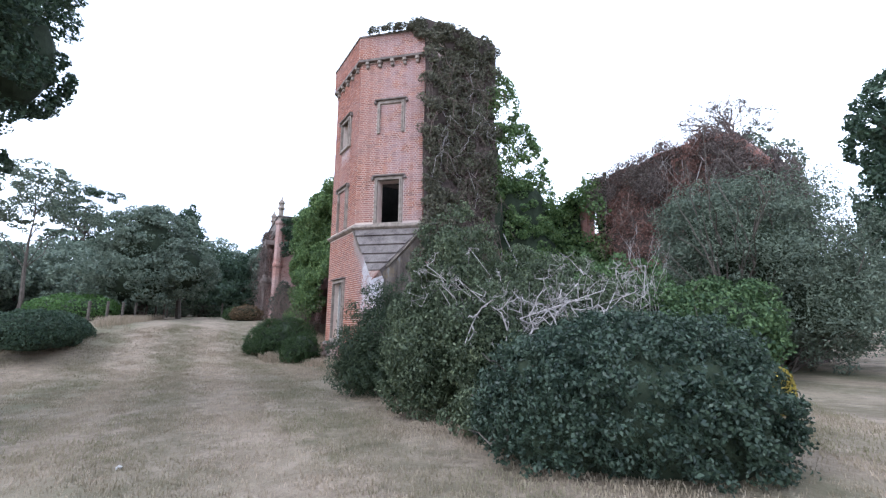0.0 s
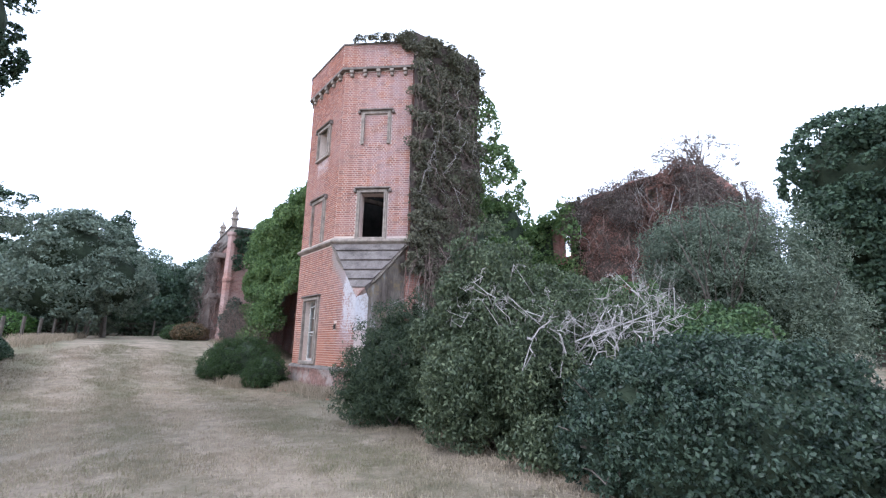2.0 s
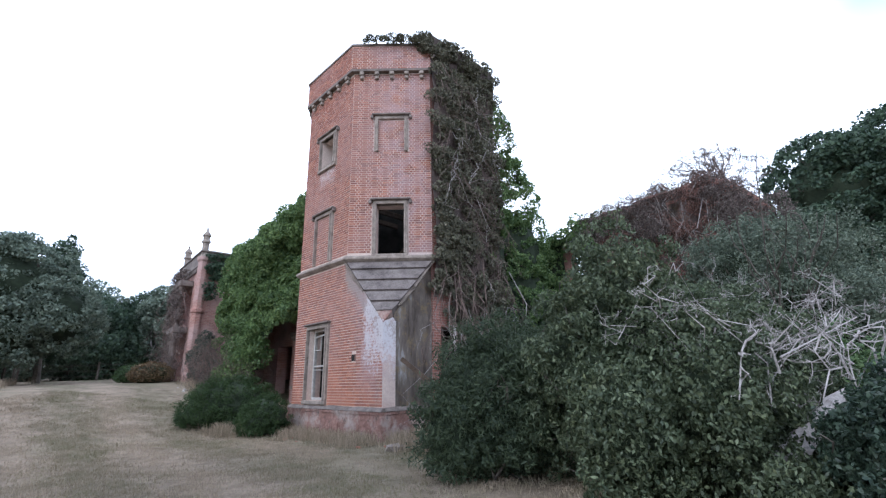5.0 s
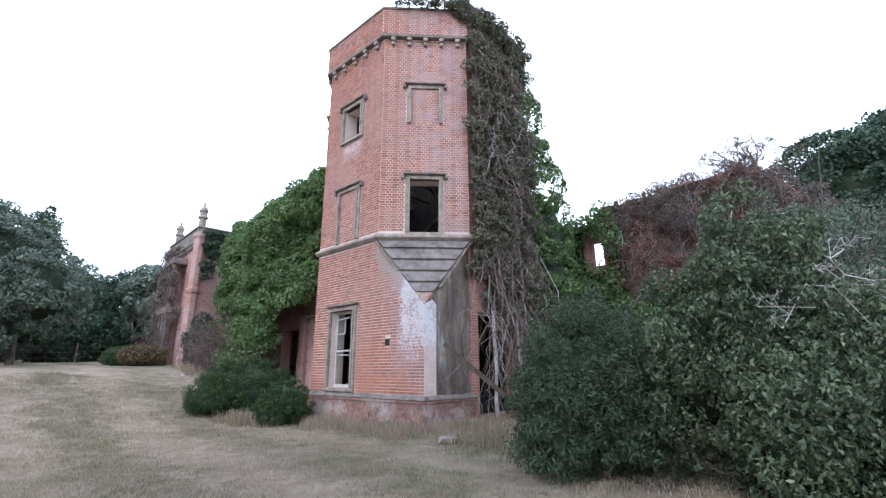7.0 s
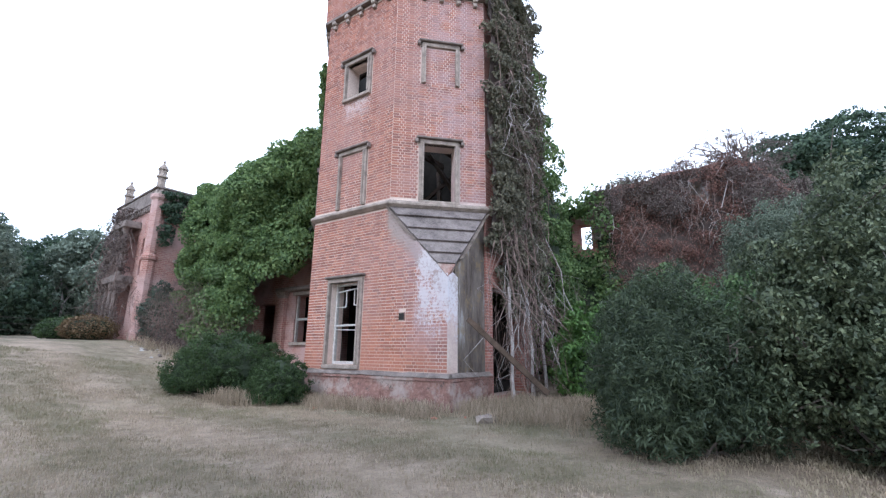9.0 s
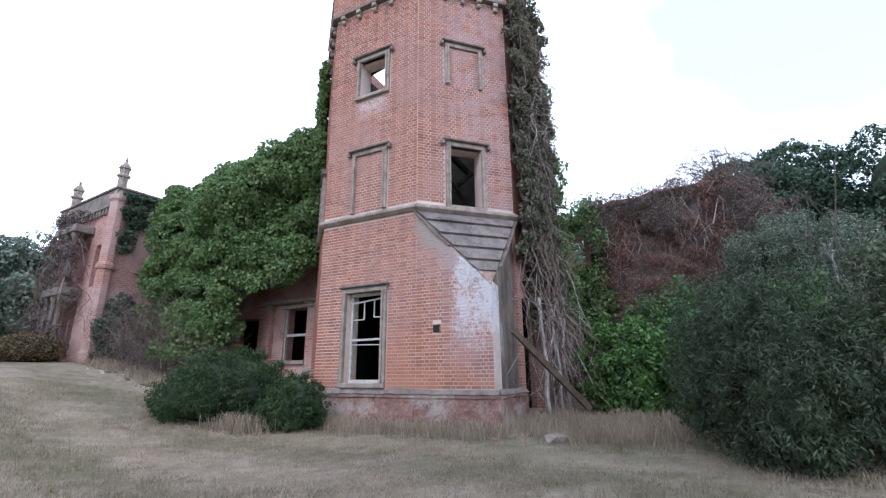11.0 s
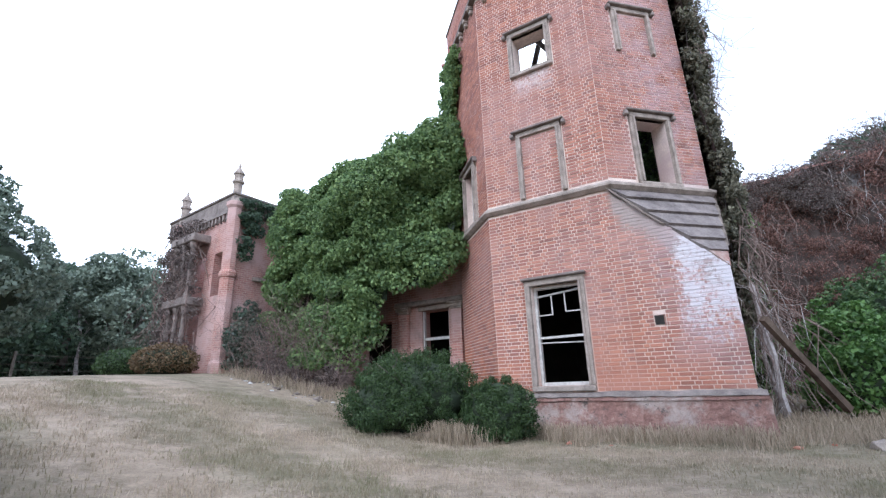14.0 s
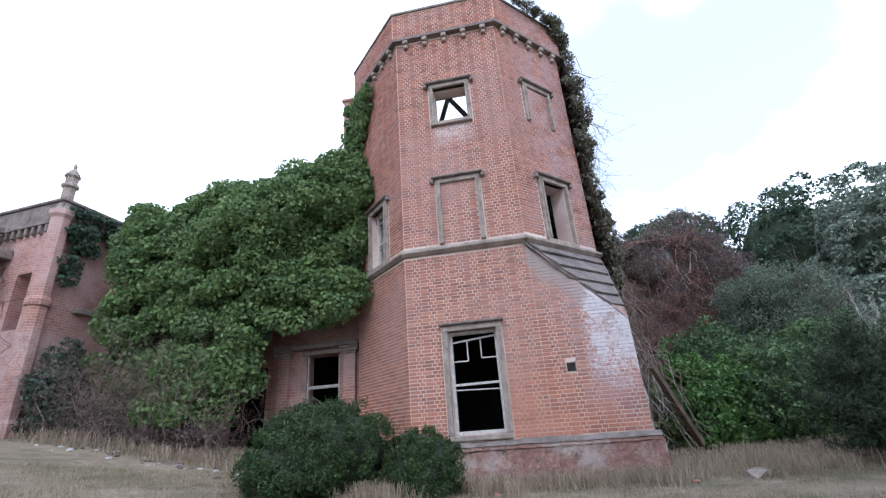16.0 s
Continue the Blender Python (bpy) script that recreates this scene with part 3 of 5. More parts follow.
for i in (0, 1, 6, 7, 5):
    for k in range(5):
        if corbel_mesh is None:
            ob = part("corbel", corbel_bm, STONE, tower, "carved stone corbel")
            corbel_mesh = ob.data
        else:
            ob = new("corbel", corbel_mesh)
            ob.parent = tower
        ob.matrix_basis = face_pose(i) @ Matrix.Translation((0.02 + (k + 0.5) * (side(i) - 0.04) / 5, 0, 0))

# a chimney-like pier that stands up behind the parapet
bm = bmesh.new()
box(bm, -A - 1.0, C + 1.1, 10.2, -A - 0.02, C + 2.6, 12.5)
box(bm, -A - 1.07, C + 1.04, 12.5, -A - 0.2, C + 2.66, 12.62, 0.02)
part("pier", bm, FARBRICK, tower, "brick pier with stone cap")

# plinth: crumbling base with a worn moulding, in rough lengths
def worn(bm, cuts, amount, seed):
    """Cut the mesh up and wear it unevenly."""
    bmesh.ops.subdivide_edges(bm, edges=bm.edges[:], cuts=cuts, use_grid_fill=True)
    for v in bm.verts:
        v.co += amount * noise.noise_vector(v.co * 4.0 + Vector((seed, 0, 0))) + 0.4 * amount * noise.noise_vector(v.co * 14.0)
    return bm


def plinth_run(m, length, seed):
    k = max(1, round(length / 0.9))
    for q in range(k):
        a, b = length * q / k, length * (q + 1) / k
        bm = box(bmesh.new(), a - 0.02, -0.11, -0.4, b + 0.02, 0.02, Z_PLINTH - 0.18)
        ob = part("plinth", worn(bm, 9, 0.025, seed + q), PLINTH, tower, "crumbling brick and stone plinth")
        ob.matrix_basis = m
        bm = box(bmesh.new(), a, -0.15, Z_PLINTH - 0.10, b - 0.006, 0.02, Z_PLINTH - 0.01)
        for v in bm.verts:
            if v.co.z > Z_PLINTH - 0.05 and v.co.y < 0:
                v.co.y += 0.09
        ob = part("plinth_moulding", worn(bm, 7, 0.022, seed + q + 0.5), STONE_DARK, tower, "worn stone plinth moulding")
        ob.matrix_basis = m
        bm = box(bmesh.new(), a, -0.135, Z_PLINTH - 0.17, b - 0.006, 0.02, Z_PLINTH - 0.115)
        ob = part("plinth_moulding", worn(bm, 7, 0.018, seed + q + 0.8), PLINTH, tower)
        ob.matrix_basis = m


for i in (7, 6, 5):
    plinth_run(face_pose(i), side(i), i * 7.0)
plinth_run(Matrix.Translation((-C, 0, 0)), C + 0.13, 3.0)
plinth_run(pose(0, 0, 0, 0, 0, 90), C, 5.0)

# square corner of the base under the broach
bm = bmesh.new()
ring = [(-C - 0.001, -0.4), (0, -0.4), (0, Z_B), (-C - 0.001, Z_STRING - 0.12)]
lo, hi = [bm.verts.new((x, 0, z)) for x, z in ring], [bm.verts.new((x, 0.42, z)) for x, z in ring]
bm.faces.new(lo), bm.faces.new(hi[::-1])
for k in range(4):
    bm.faces.new((lo[k], hi[k], hi[(k + 1) % 4], lo[(k + 1) % 4]))
bmesh.ops.recalc_face_normals(bm, faces=bm.faces)
part("corner_wall", bm, MORTAR, tower)
bm = bmesh.new()
ring = [(0.42, -0.4), (C + 0.001, -0.4), (C + 0.001, Z_STRING - 0.12), (0.42, Z_B + 0.36)]
lo, hi = [bm.verts.new((-0.07, y, z)) for y, z in ring], [bm.verts.new((-0.45, y, z)) for y, z in ring]
bm.faces.new(lo), bm.faces.new(hi[::-1])
for k in range(4):
    bm.faces.new((lo[k], hi[k], hi[(k + 1) % 4], lo[(k + 1) % 4]))
bmesh.ops.recalc_face_normals(bm, faces=bm.faces)
part("side_wall", bm, PLASTER, tower, "stained and flaking render")
# broach: courses of stone slabs that slope from the string course to the corner
top_l, top_r, foot = Vector((-C, -0.02, Z_STRING - 0.1)), Vector((0.02, C, Z_STRING - 0.1)), Vector((0.0, 0.0, Z_B - 0.05))
slope_n = (top_r - top_l).cross(foot - top_l).normalized()
if slope_n.z < 0:
    slope_n = -slope_n
cuts = [0.0, 0.15, 0.34, 0.52, 0.69, 0.84, 1.0]
for k, (a, b) in enumerate(zip(cuts, cuts[1:])):
    bm = bmesh.new()
    q = [top_l.lerp(foot, a), top_r.lerp(foot, a), top_r.lerp(foot, b), top_l.lerp(foot, b)]
    lift = [0.0, 0.0, 0.06, 0.06] if k < 5 else [0.02, 0.02, 0.0, 0.0]
    up = [bm.verts.new(p + slope_n * (h + 0.02)) for p, h in zip(q, lift)]
    dn = [bm.verts.new(p - slope_n * 0.25) for p in q]
    bm.faces.new(up), bm.faces.new(dn[::-1])
    for j in range(4):
        bm.faces.new((up[j], dn[j], dn[(j + 1) % 4], up[(j + 1) % 4]))
    bmesh.ops.recalc_face_normals(bm, faces=bm.faces)
    part("stone_slab", bm, SLATE if k < 5 else PLINTH, tower, "dark weathered stone slab" if k == 0 else "")
for p, q, out in ((top_l, top_l.lerp(foot, 0.5), Vector((0, -0.025, 0))), (top_r, top_r.lerp(foot, 0.75), Vector((0.02, 0, 0)))):
    bm = bmesh.new()
    across = (foot - (top_l + top_r) / 2).cross(slope_n).normalized() * 0.16 * (1 if p is top_r else -1)
    ring = [p + out, q + out, q + out - slope_n * 0.12 - across * 0.2, p + out - slope_n * 0.26]
    vs = [bm.verts.new(c) for c in ring] + [bm.verts.new(c - out * 3 + slope_n * 0.045 - across) for c in (p, q)]
    bm.faces.new((vs[0], vs[1], vs[2], vs[3])), bm.faces.new((vs[0], vs[4], vs[5], vs[1]))
    bmesh.ops.solidify(bm, geom=bm.faces[:], thickness=0.03)
    part("broach_coping", worn(bm, 5, 0.03, 9.0), STONE, tower, "pale crumbling stone edging")

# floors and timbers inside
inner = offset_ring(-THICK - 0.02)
# added slab: keeps daylight from above out of the ground storey
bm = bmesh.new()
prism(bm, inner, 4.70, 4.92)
part("upper_floor", bm, UNLIT, tower, "added near-black slab that keeps the ground storey dark")
# floor made near-black, as the unlit room looks
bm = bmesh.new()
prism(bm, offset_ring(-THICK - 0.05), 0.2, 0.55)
part("ground_floor", bm, UNLIT, tower, "ground floor coloured near-black for the shade indoors")
for k in range(5):
    bm = bmesh.new()
    x = -A + 1.0 + k * 0.95
    box(bm, x, 0.6 + max(0.0, x + C - 0.1, -x - C - S + 0.1), 8.0 + 0.04 * (k % 3), x + 0.11, A - 1.6, 8.2 + 0.04 * (k % 3))
    part("joist", bm, OLD_WOOD, tower, "charred floor joist" if k == 0 else "")
for k, (p, q) in enumerate([((-5.2, 2.3, 8.2), (-2.0, 3.4, 12.3)), ((-4.5, 2.2, 8.2), (-3.1, 2.0, 12.2)), ((-2.6, 1.5, 9.3), (-4.2, 1.8, 12.1)), ((-5.6, 1.9, 10.9), (-1.2, 1.5, 11.3)), ((-5.2, 3.1, 4.95), (-2.0, 4.6, 8.1)), ((-2.0, 2.6, 4.95), (-3.8, 5.0, 8.1)), ((-1.2, 3.6, 4.95), (-2.9, 3.2, 7.9))]):
    bm = bmesh.new()
    tube(bm, [p, q], [0.09, 0.08], 4)
    part("fallen_timber", bm, OLD_WOOD, tower, "charred fallen timber")

# window dressings
WINDOWS = []
for i in (0, 7, 6):
    for h in SIDES[i] + BLIND[i]:
        WINDOWS.append((i, h, window_dressing(tower, face_pose(i), h, h in BLIND[i], rng)))
for i, h, root in WINDOWS:
    if h in BLIND[i]:
        ob = brick_field("brick_infill", list(flemish(h[0], h[1], h[2], h[3], [], rng)), Matrix.Identity(4), root, "bricked-up opening")
        ob.matrix_basis = Matrix.Translation((0, 0.002, 0))


def sash(root, h, rng, broken):
    """A decayed white sash: outer frame, meeting rail, and the glazing bars that are left."""
    x0, x1, z0, z1 = h
    y = 0.16
    zm = z0 + (z1 - z0) * 0.47
    bm = bmesh.new()
    for a, b, c, d in ((x0, x0 + 0.06, z0, z1), (x1 - 0.06, x1, z0, z1), (x0 + 0.062, x1 - 0.062, z1 - 0.06, z1), (x0 + 0.062, x1 - 0.062, z0, z0 + 0.07)):
        box(bm, a, y, c, b, y + 0.09, d, 0.006)
    part("sash_frame", bm, PAINT, root, "peeling white sash frame")
    for zz, tilt, dz in ((zm, 0.01, 0.025), (zm - 0.10, -0.03, 0.012), (z1 - 0.22, 0.10 if broken else 0.0, 0.02)):
        bm = bmesh.new()
        box(bm, x0 + 0.062, y + 0.02, -dz, x1 - 0.062, y + 0.06, dz, 0.004)
        for v in bm.verts:
            v.co.z += zz + tilt * (v.co.x - x0) / (x1 - x0)
        part("rail", bm, PAINT, root, "sagging white sash rail")
    w = x1 - x0
    bars = [(x0 + w * 0.36, z1 - 0.62, z1 - 0.18), (x0 + w * 0.64, z1 - 0.58, z1 - 0.14)] if broken else [(x0 + w * 0.36, z0 + 0.05, zm), (x0 + w * 0.64, z0 + 0.05, zm)]
    for k, (x, a, b) in enumerate(bars):
        bm = bmesh.new()
        box(bm, x - 0.013, y + 0.025, a, x + 0.013, y + 0.055, b)
        e = x0 + 0.062 if k == 0 else x1 - 0.062
        box(bm, min(e, x), y + 0.026, a - 0.012, max(e, x), y + 0.054, a + 0.014)
        part("glazing_bar", bm, PAINT, root, "broken glazing bar")


for i, h, root in WINDOWS:
    if i == 7 and h is GW:
        sash(root, h, rng, True)
    if i == 6:
        sash(root, h, rng, False)
# small vent in the front wall; a near-black plate stands for its shade
bm = bmesh.new()
box(bm, -1.36, -0.02, 2.06, -1.20, -0.013, 2.22)
part("vent_hole", bm, UNLIT, tower, "near-black plate for the shade in the vent hole")
bm = bmesh.new()
box(bm, -1.20, -0.03, 2.04, -1.175, -0.008, 2.24, 0.005)
box(bm, -1.36, -0.03, 2.22, -1.20, -0.008, 2.24, 0.005)
part("vent_surround", bm, PLINTH, tower, "chipped pale vent surround")

# ---- house between tower and wing ----
V_WALL = 2.25
U_END = 14.4
middle = thing("house_range", HOUSE, "red-brick house range buried in ivy, with dark broken openings", "house")
mid_holes = [(-8.12, -7.16, 1.66, 3.31), (-10.6, -9.3, 0.9, 3.1), (-13.0, -11.9, 1.4, 3.6)]
bm = bmesh.new()
panel(bm, -U_END, -A + 0.6, -0.3, 6.6, mid_holes, 0.45, y0=V_WALL)
part("wall", bm, FADED, middle, "weathered red brick wall")
# back wall and ceiling with the dark of unlit rooms as colour
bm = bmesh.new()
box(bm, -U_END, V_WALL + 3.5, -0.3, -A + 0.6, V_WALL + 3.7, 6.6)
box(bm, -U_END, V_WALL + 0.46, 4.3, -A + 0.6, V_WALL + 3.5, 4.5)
part("inner_wall", bm, UNLIT, middle, "near-black back wall and ceiling painted as unlit rooms")
for a in (-6.82, -8.75):
    bm = bmesh.new()
    box(bm, a - 0.17, V_WALL - 0.16, -0.2, a + 0.17, V_WALL - 0.003, 3.25, 0.01)
    pilaster = part("pilaster", bm, FADED, middle, "faded brick pilaster")
    bm = bmesh.new()
    for z0, z1, d in ((3.25, 3.31, 0.03), (3.313, 3.40, 0.07), (3.403, 3.45, 0.10)):
        box(bm, a - 0.17 - d, V_WALL - 0.16 - d, z0 + 0.003, a + 0.17 + d, V_WALL - 0.006, z1, 0.012)
    part("capital", bm, STONE, pilaster, "pale moulded stone cap")
    bm = bmesh.new()
    box(bm, a - 0.21, V_WALL - 0.20, 1.3, a + 0.21, V_WALL - 0.006, 1.42, 0.02)
    part("stone_band", bm, STONE, pilaster)
bm = bmesh.new()
box(bm, -9.0, V_WALL - 0.30, 3.453, -6.5, V_WALL - 0.006, 3.60, 0.03)
part("entablature", bm, STONE_DARK, middle, "weathered stone entablature")
for x in (-8.15, -7.21):
    bm = bmesh.new()
    box(bm, x, V_WALL + 0.06, 1.665, x + 0.07, V_WALL + 0.17, 3.305, 0.006)
    part("window_frame", bm, PAINT, middle, "peeling white window frame")
bm = bmesh.new()
box(bm, -8.15, V_WALL + 0.1, 2.42, -7.14, V_WALL + 0.16, 2.50)
part("window_rail", bm, PAINT, middle, "white window rail")
bm = bmesh.new()
box(bm, -8.22, V_WALL - 0.08, 3.31, -7.10, V_WALL + 0.1, 3.43, 0.01)
part("window_head", bm, STONE, middle, "stone window head")
bm = bmesh.new()
box(bm, -8.22, V_WALL - 0.10, 1.54, -7.10, V_WALL + 0.1, 1.66, 0.01)
part("window_sill", bm, STONE, middle, "stone window sill")

# ---- wing ----
wing = thing("house_wing", HOUSE @ pose(-14.7, -0.12, 0, 0, 0, -4.5) @ Matrix.Translation((14.4, 0.6, 0)), "two-storey red-brick wing with stone corner turrets and a columned bay", "house")
V_W, Z_G, Z_E = -0.6, 0.6, 7.40
bm = bmesh.new()
panel(bm, -19.2, -U_END, Z_G, Z_E, [(-15.5, -14.95, 4.4, 6.0), (-17.5, -16.1, 4.4, 6.3), (-17.5, -16.1, 2.0, 4.0)], 0.5, y0=V_W)
part("front_wall", bm, FADED, wing, "faded pink-red brick front")
bm = bmesh.new()
box(bm, -U_END - 0.5, V_W + 0.501, Z_G, -U_END, 6.0, Z_E)
part("side_wall", bm, FADED, wing, "faded pink-red brick side")
bm = bmesh.new()
box(bm, -19.2, 5.5, Z_G, -U_END - 0.5, 6.0, Z_E)
box(bm, -19.2, 0, Z_G, -18.8, 5.5, Z_E)
part("rear_wall", bm, FADED, wing)
bm = bmesh.new()
box(bm, -19.3, V_W - 0.14, Z_E + 0.003, -U_END + 0.14, V_W + 0.5, Z_E + 0.62)
box(bm, -U_END - 0.5, V_W + 0.5, Z_E + 0.003, -U_END + 0.14, 6.0, Z_E + 0.62)
part("parapet", bm, STONE_DARK, wing, "grey stone parapet")
bm = bmesh.new()
box(bm, -19.35, V_W - 0.2, Z_E + 0.623, -U_END + 0.2, V_W + 0.55, Z_E + 0.72, 0.02)
box(bm, -U_END - 0.55, V_W + 0.55, Z_E + 0.623, -U_END + 0.2, 6.05, Z_E + 0.72, 0.02)
part("coping", bm, STONE_DARK, wing, "pale stone coping")
for k in range(18):
    bm = bmesh.new()
    x = -U_END - 0.35 - k * 0.26
    box(bm, x - 0.05, V_W - 0.12, Z_E - 0.25, x + 0.05, V_W - 0.003, Z_E, 0.01)
    part("dentil", bm, STONE_DARK, wing)
for k, (x, h) in enumerate([(-U_END, 0.0), (-18.4, 0.0)]):
    bm = bmesh.new()
    lathe(bm, [(0.30, Z_G), (0.30, 2.0), (0.25, 2.1), (0.25, 4.9), (0.30, 4.95), (0.30, 5.1), (0.24, 5.2), (0.24, Z_E + 0.1), (0.31, Z_E + 0.2), (0.31, Z_E + 0.35)], 8, x, V_W, 0.39)
    part("corner_shaft", bm, FADED, wing, "octagonal brick corner shaft with stone bands")
    bm = bmesh.new()
    b = Z_E + 0.35 + h
    lathe(bm, [(0.24, b), (0.19, b + 0.1), (0.155, b + 0.2), (0.155, b + 0.75), (0.22, b + 0.8), (0.22, b + 0.87), (0.15, b + 0.93), (0.165, b + 1.1), (0.21, b + 1.15), (0.19, b + 1.22), (0.10, b + 1.36), (0.04, b + 1.44), (0.055, b + 1.50), (0.015, b + 1.62)], 8, x, V_W, 0.39)
    part("pinnacle", bm, STONE, wing, "weathered stone pinnacle with a ball finial")
for z0, z1 in ((1.6, 4.1), (4.4, 6.5)):
    for x in (-16.2, -16.8, -17.4):
        bm = bmesh.new()
        lathe(bm, [(0.13, z0), (0.13, z0 + 0.12), (0.085, z0 + 0.18), (0.075, z1 - 0.25), (0.12, z1 - 0.15), (0.14, z1)], 10, x, V_W - 0.48)
        part("column", bm, STONE_DARK, wing, "pale stone bay column")
for z in (4.1, 6.5):
    bm = bmesh.new()
    box(bm, -17.7, V_W - 0.66, z + 0.003, -15.9, V_W - 0.003, z + 0.3, 0.03)
    part("bay_cornice", bm, STONE_DARK, wing, "moulded stone bay cornice")
bm = bmesh.new()
box(bm, -17.6, V_W - 0.62, 0.7, -16.0, V_W - 0.003, 1.6, 0.02)
part("bay_base", bm, STONE_DARK, wing, "stone bay base")
bm = bmesh.new()
box(bm, -14.42, V_W + 0.9, 4.95, -14.25, 6.0, 5.1, 0.02)
part("stone_band", bm, STONE, wing, "stone band")

# ---- rear wall of the ruin ----
ruin = thing("ruined_wall", HOUSE, "tall ruined brick wall smothered in withered creeper", "ruined wall")
V_R = 10.7
RUIN_TOP = [(-3.5, 7.3), (-0.4, 7.55), (0.5, 7.95), (1.5, 8.35), (2.6, 8.3), (3.3, 8.5), (4.6, 8.45), (5.6, 8.55), (6.3, 8.2), (6.8, 7.6), (7.15, 7.08)]


def ruin_top(x):
    """Height of the broken top of the ruined wall."""
    return float(np.interp(x, *zip(*RUIN_TOP)))


bm = bmesh.new()
panel(bm, -3.5, 7.2, -0.3, 7.04, [(-0.28, 0.30, 5.75, 6.85), (3.6, 4.9, 0.4, 3.0), (-1.6, -1.25, 5.9, 6.9)], 0.5, y0=V_R)
part("wall", bm, FARBRICK, ruin, "weathered red brick")
bm = bmesh.new()
ring = [(7.18, 7.043), (-3.5, 7.043)] + [(x, z) for x, z in RUIN_TOP]
lo, hi = [bm.verts.new((x, V_R + 0.003, z)) for x, z in ring], [bm.verts.new((x, V_R + 0.497, z)) for x, z in ring]
bm.faces.new(lo), bm.faces.new(hi[::-1])
for k in range(len(ring)):
    bm.faces.new((lo[k], hi[k], hi[(k + 1) % len(ring)], lo[(k + 1) % len(ring)]))
bmesh.ops.recalc_face_normals(bm, faces=bm.faces)
part("broken_wall_top", bm, FARBRICK, ruin, "ragged broken brick wall top")
bm = bmesh.new()
box(bm, 6.7, V_R + 0.5, -0.3, 7.2, V_R + 1.8, 6.8)
part("return_wall", bm, FARBRICK, ruin, "weathered red brick")
bm = worn(box(bmesh.new(), 4.1, V_R - 0.05, 7.0, 4.9, V_R + 0.02, 7.9), 6, 0.05, 3.0)
part("plaster_patch", bm, PLASTER, ruin, "pale patch of bare plaster")
bm = bmesh.new()
box(bm, 3.45, V_R - 0.06, 3.0, 5.05, V_R + 0.1, 3.3, 0.02)
part("lintel", bm, STONE, ruin, "stone lintel")
bm = bmesh.new()
box(bm, 3.6, V_R + 0.2, 0.4, 4.9, V_R + 0.3, 2.98)
part("boarding", bm, PLASTER, ruin, "pale boarding in the doorway")
# side range between tower and rear wall
bm = bmesh.new()
box(bm, -3.5, A, -0.3, -3.0, V_R, 5.2)
part("cross_wall", bm, FARBRICK, ruin, "broken cross wall")


# ---- planting ----
def W(u, v, z=0.0):
    return HOUSE @ Vector((-u, v, z))


def bush(name, centre, blobs, n, size, mat, label, category="shrub", seed=1, slim=0.55, rough=0.12, shell=0.25, freq=3.0, core_mat=None, core_scale=0.8, droop=0.0, spread=0.8, group="", kind=""):
    """A leafy shrub: a dark core painted as inner shade and a shell of leaves. Blobs are relative to the foot."""
    r = np.random.default_rng(seed)
    x, y = centre
    root = thing(name, Matrix.Translation((x, y, ground_z(x, y))), label, category, group, kind)
    p, o = ball_leaves(r, blobs, n, rough, shell, freq, 0.0)
    part("foliage", leaf_mesh("foliage", p, o, size, r, slim, droop, spread), mat, root)
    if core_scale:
        part("inner_shade", core(bmesh.new(), blobs, core_scale), core_mat or LEAF_SHADE, root, "dark core that stands for the shade inside the leaves")
    return root


def tree(name, foot, height, blobs, clumps, each, radius, size, mat, label, seed, trunk=0.25, lean=(0, 0), bark=BARK, limbs=7, group=""):
    """A tapered trunk with limbs into a crown of many leaf tufts. Blobs (relative to the foot) give the crown."""
    r = np.random.default_rng(seed)
    x, y = foot
    root = thing(name, Matrix.Translation((x, y, ground_z(x, y) - 0.05)), label, "tree", group)
    bm = bmesh.new()
    top = np.array((lean[0], lean[1], height * 0.8))
    pts = crooked(r, (0, 0, 0), top, 6, trunk * 0.6)
    pts[0] = 0
    tube(bm, pts, [trunk * k for k in (1.25, 0.95, 0.75, 0.55, 0.36, 0.16)], 8)
    P, O = ball_leaves(r, blobs, clumps, 0.16, 0.65, 3.0)
    for k in range(limbs):
        s = pts[r.integers(2, 5)]
        e = P[r.integers(len(P))] * 0.92 + s * 0.08
        branching(bm, r, s, e * 0.9 + s * 0.1, trunk * 0.28, 1, 0.2, 3, 5, 0.5, 0.5)
    part("trunk", bm, bark, root)
    p, o = clump_leaves(r, P, O, radius, each)
    part("crown", leaf_mesh("crown", p, o, size, r, 0.6, 0.3), mat, root)
    if clumps > 400:
        # dark core painted as the shade within the crown
        part("inner_crown", core(bmesh.new(), blobs, 0.68), LEAF_SHADE, root, "dark core that stands for the shade inside the leaves")
    return root


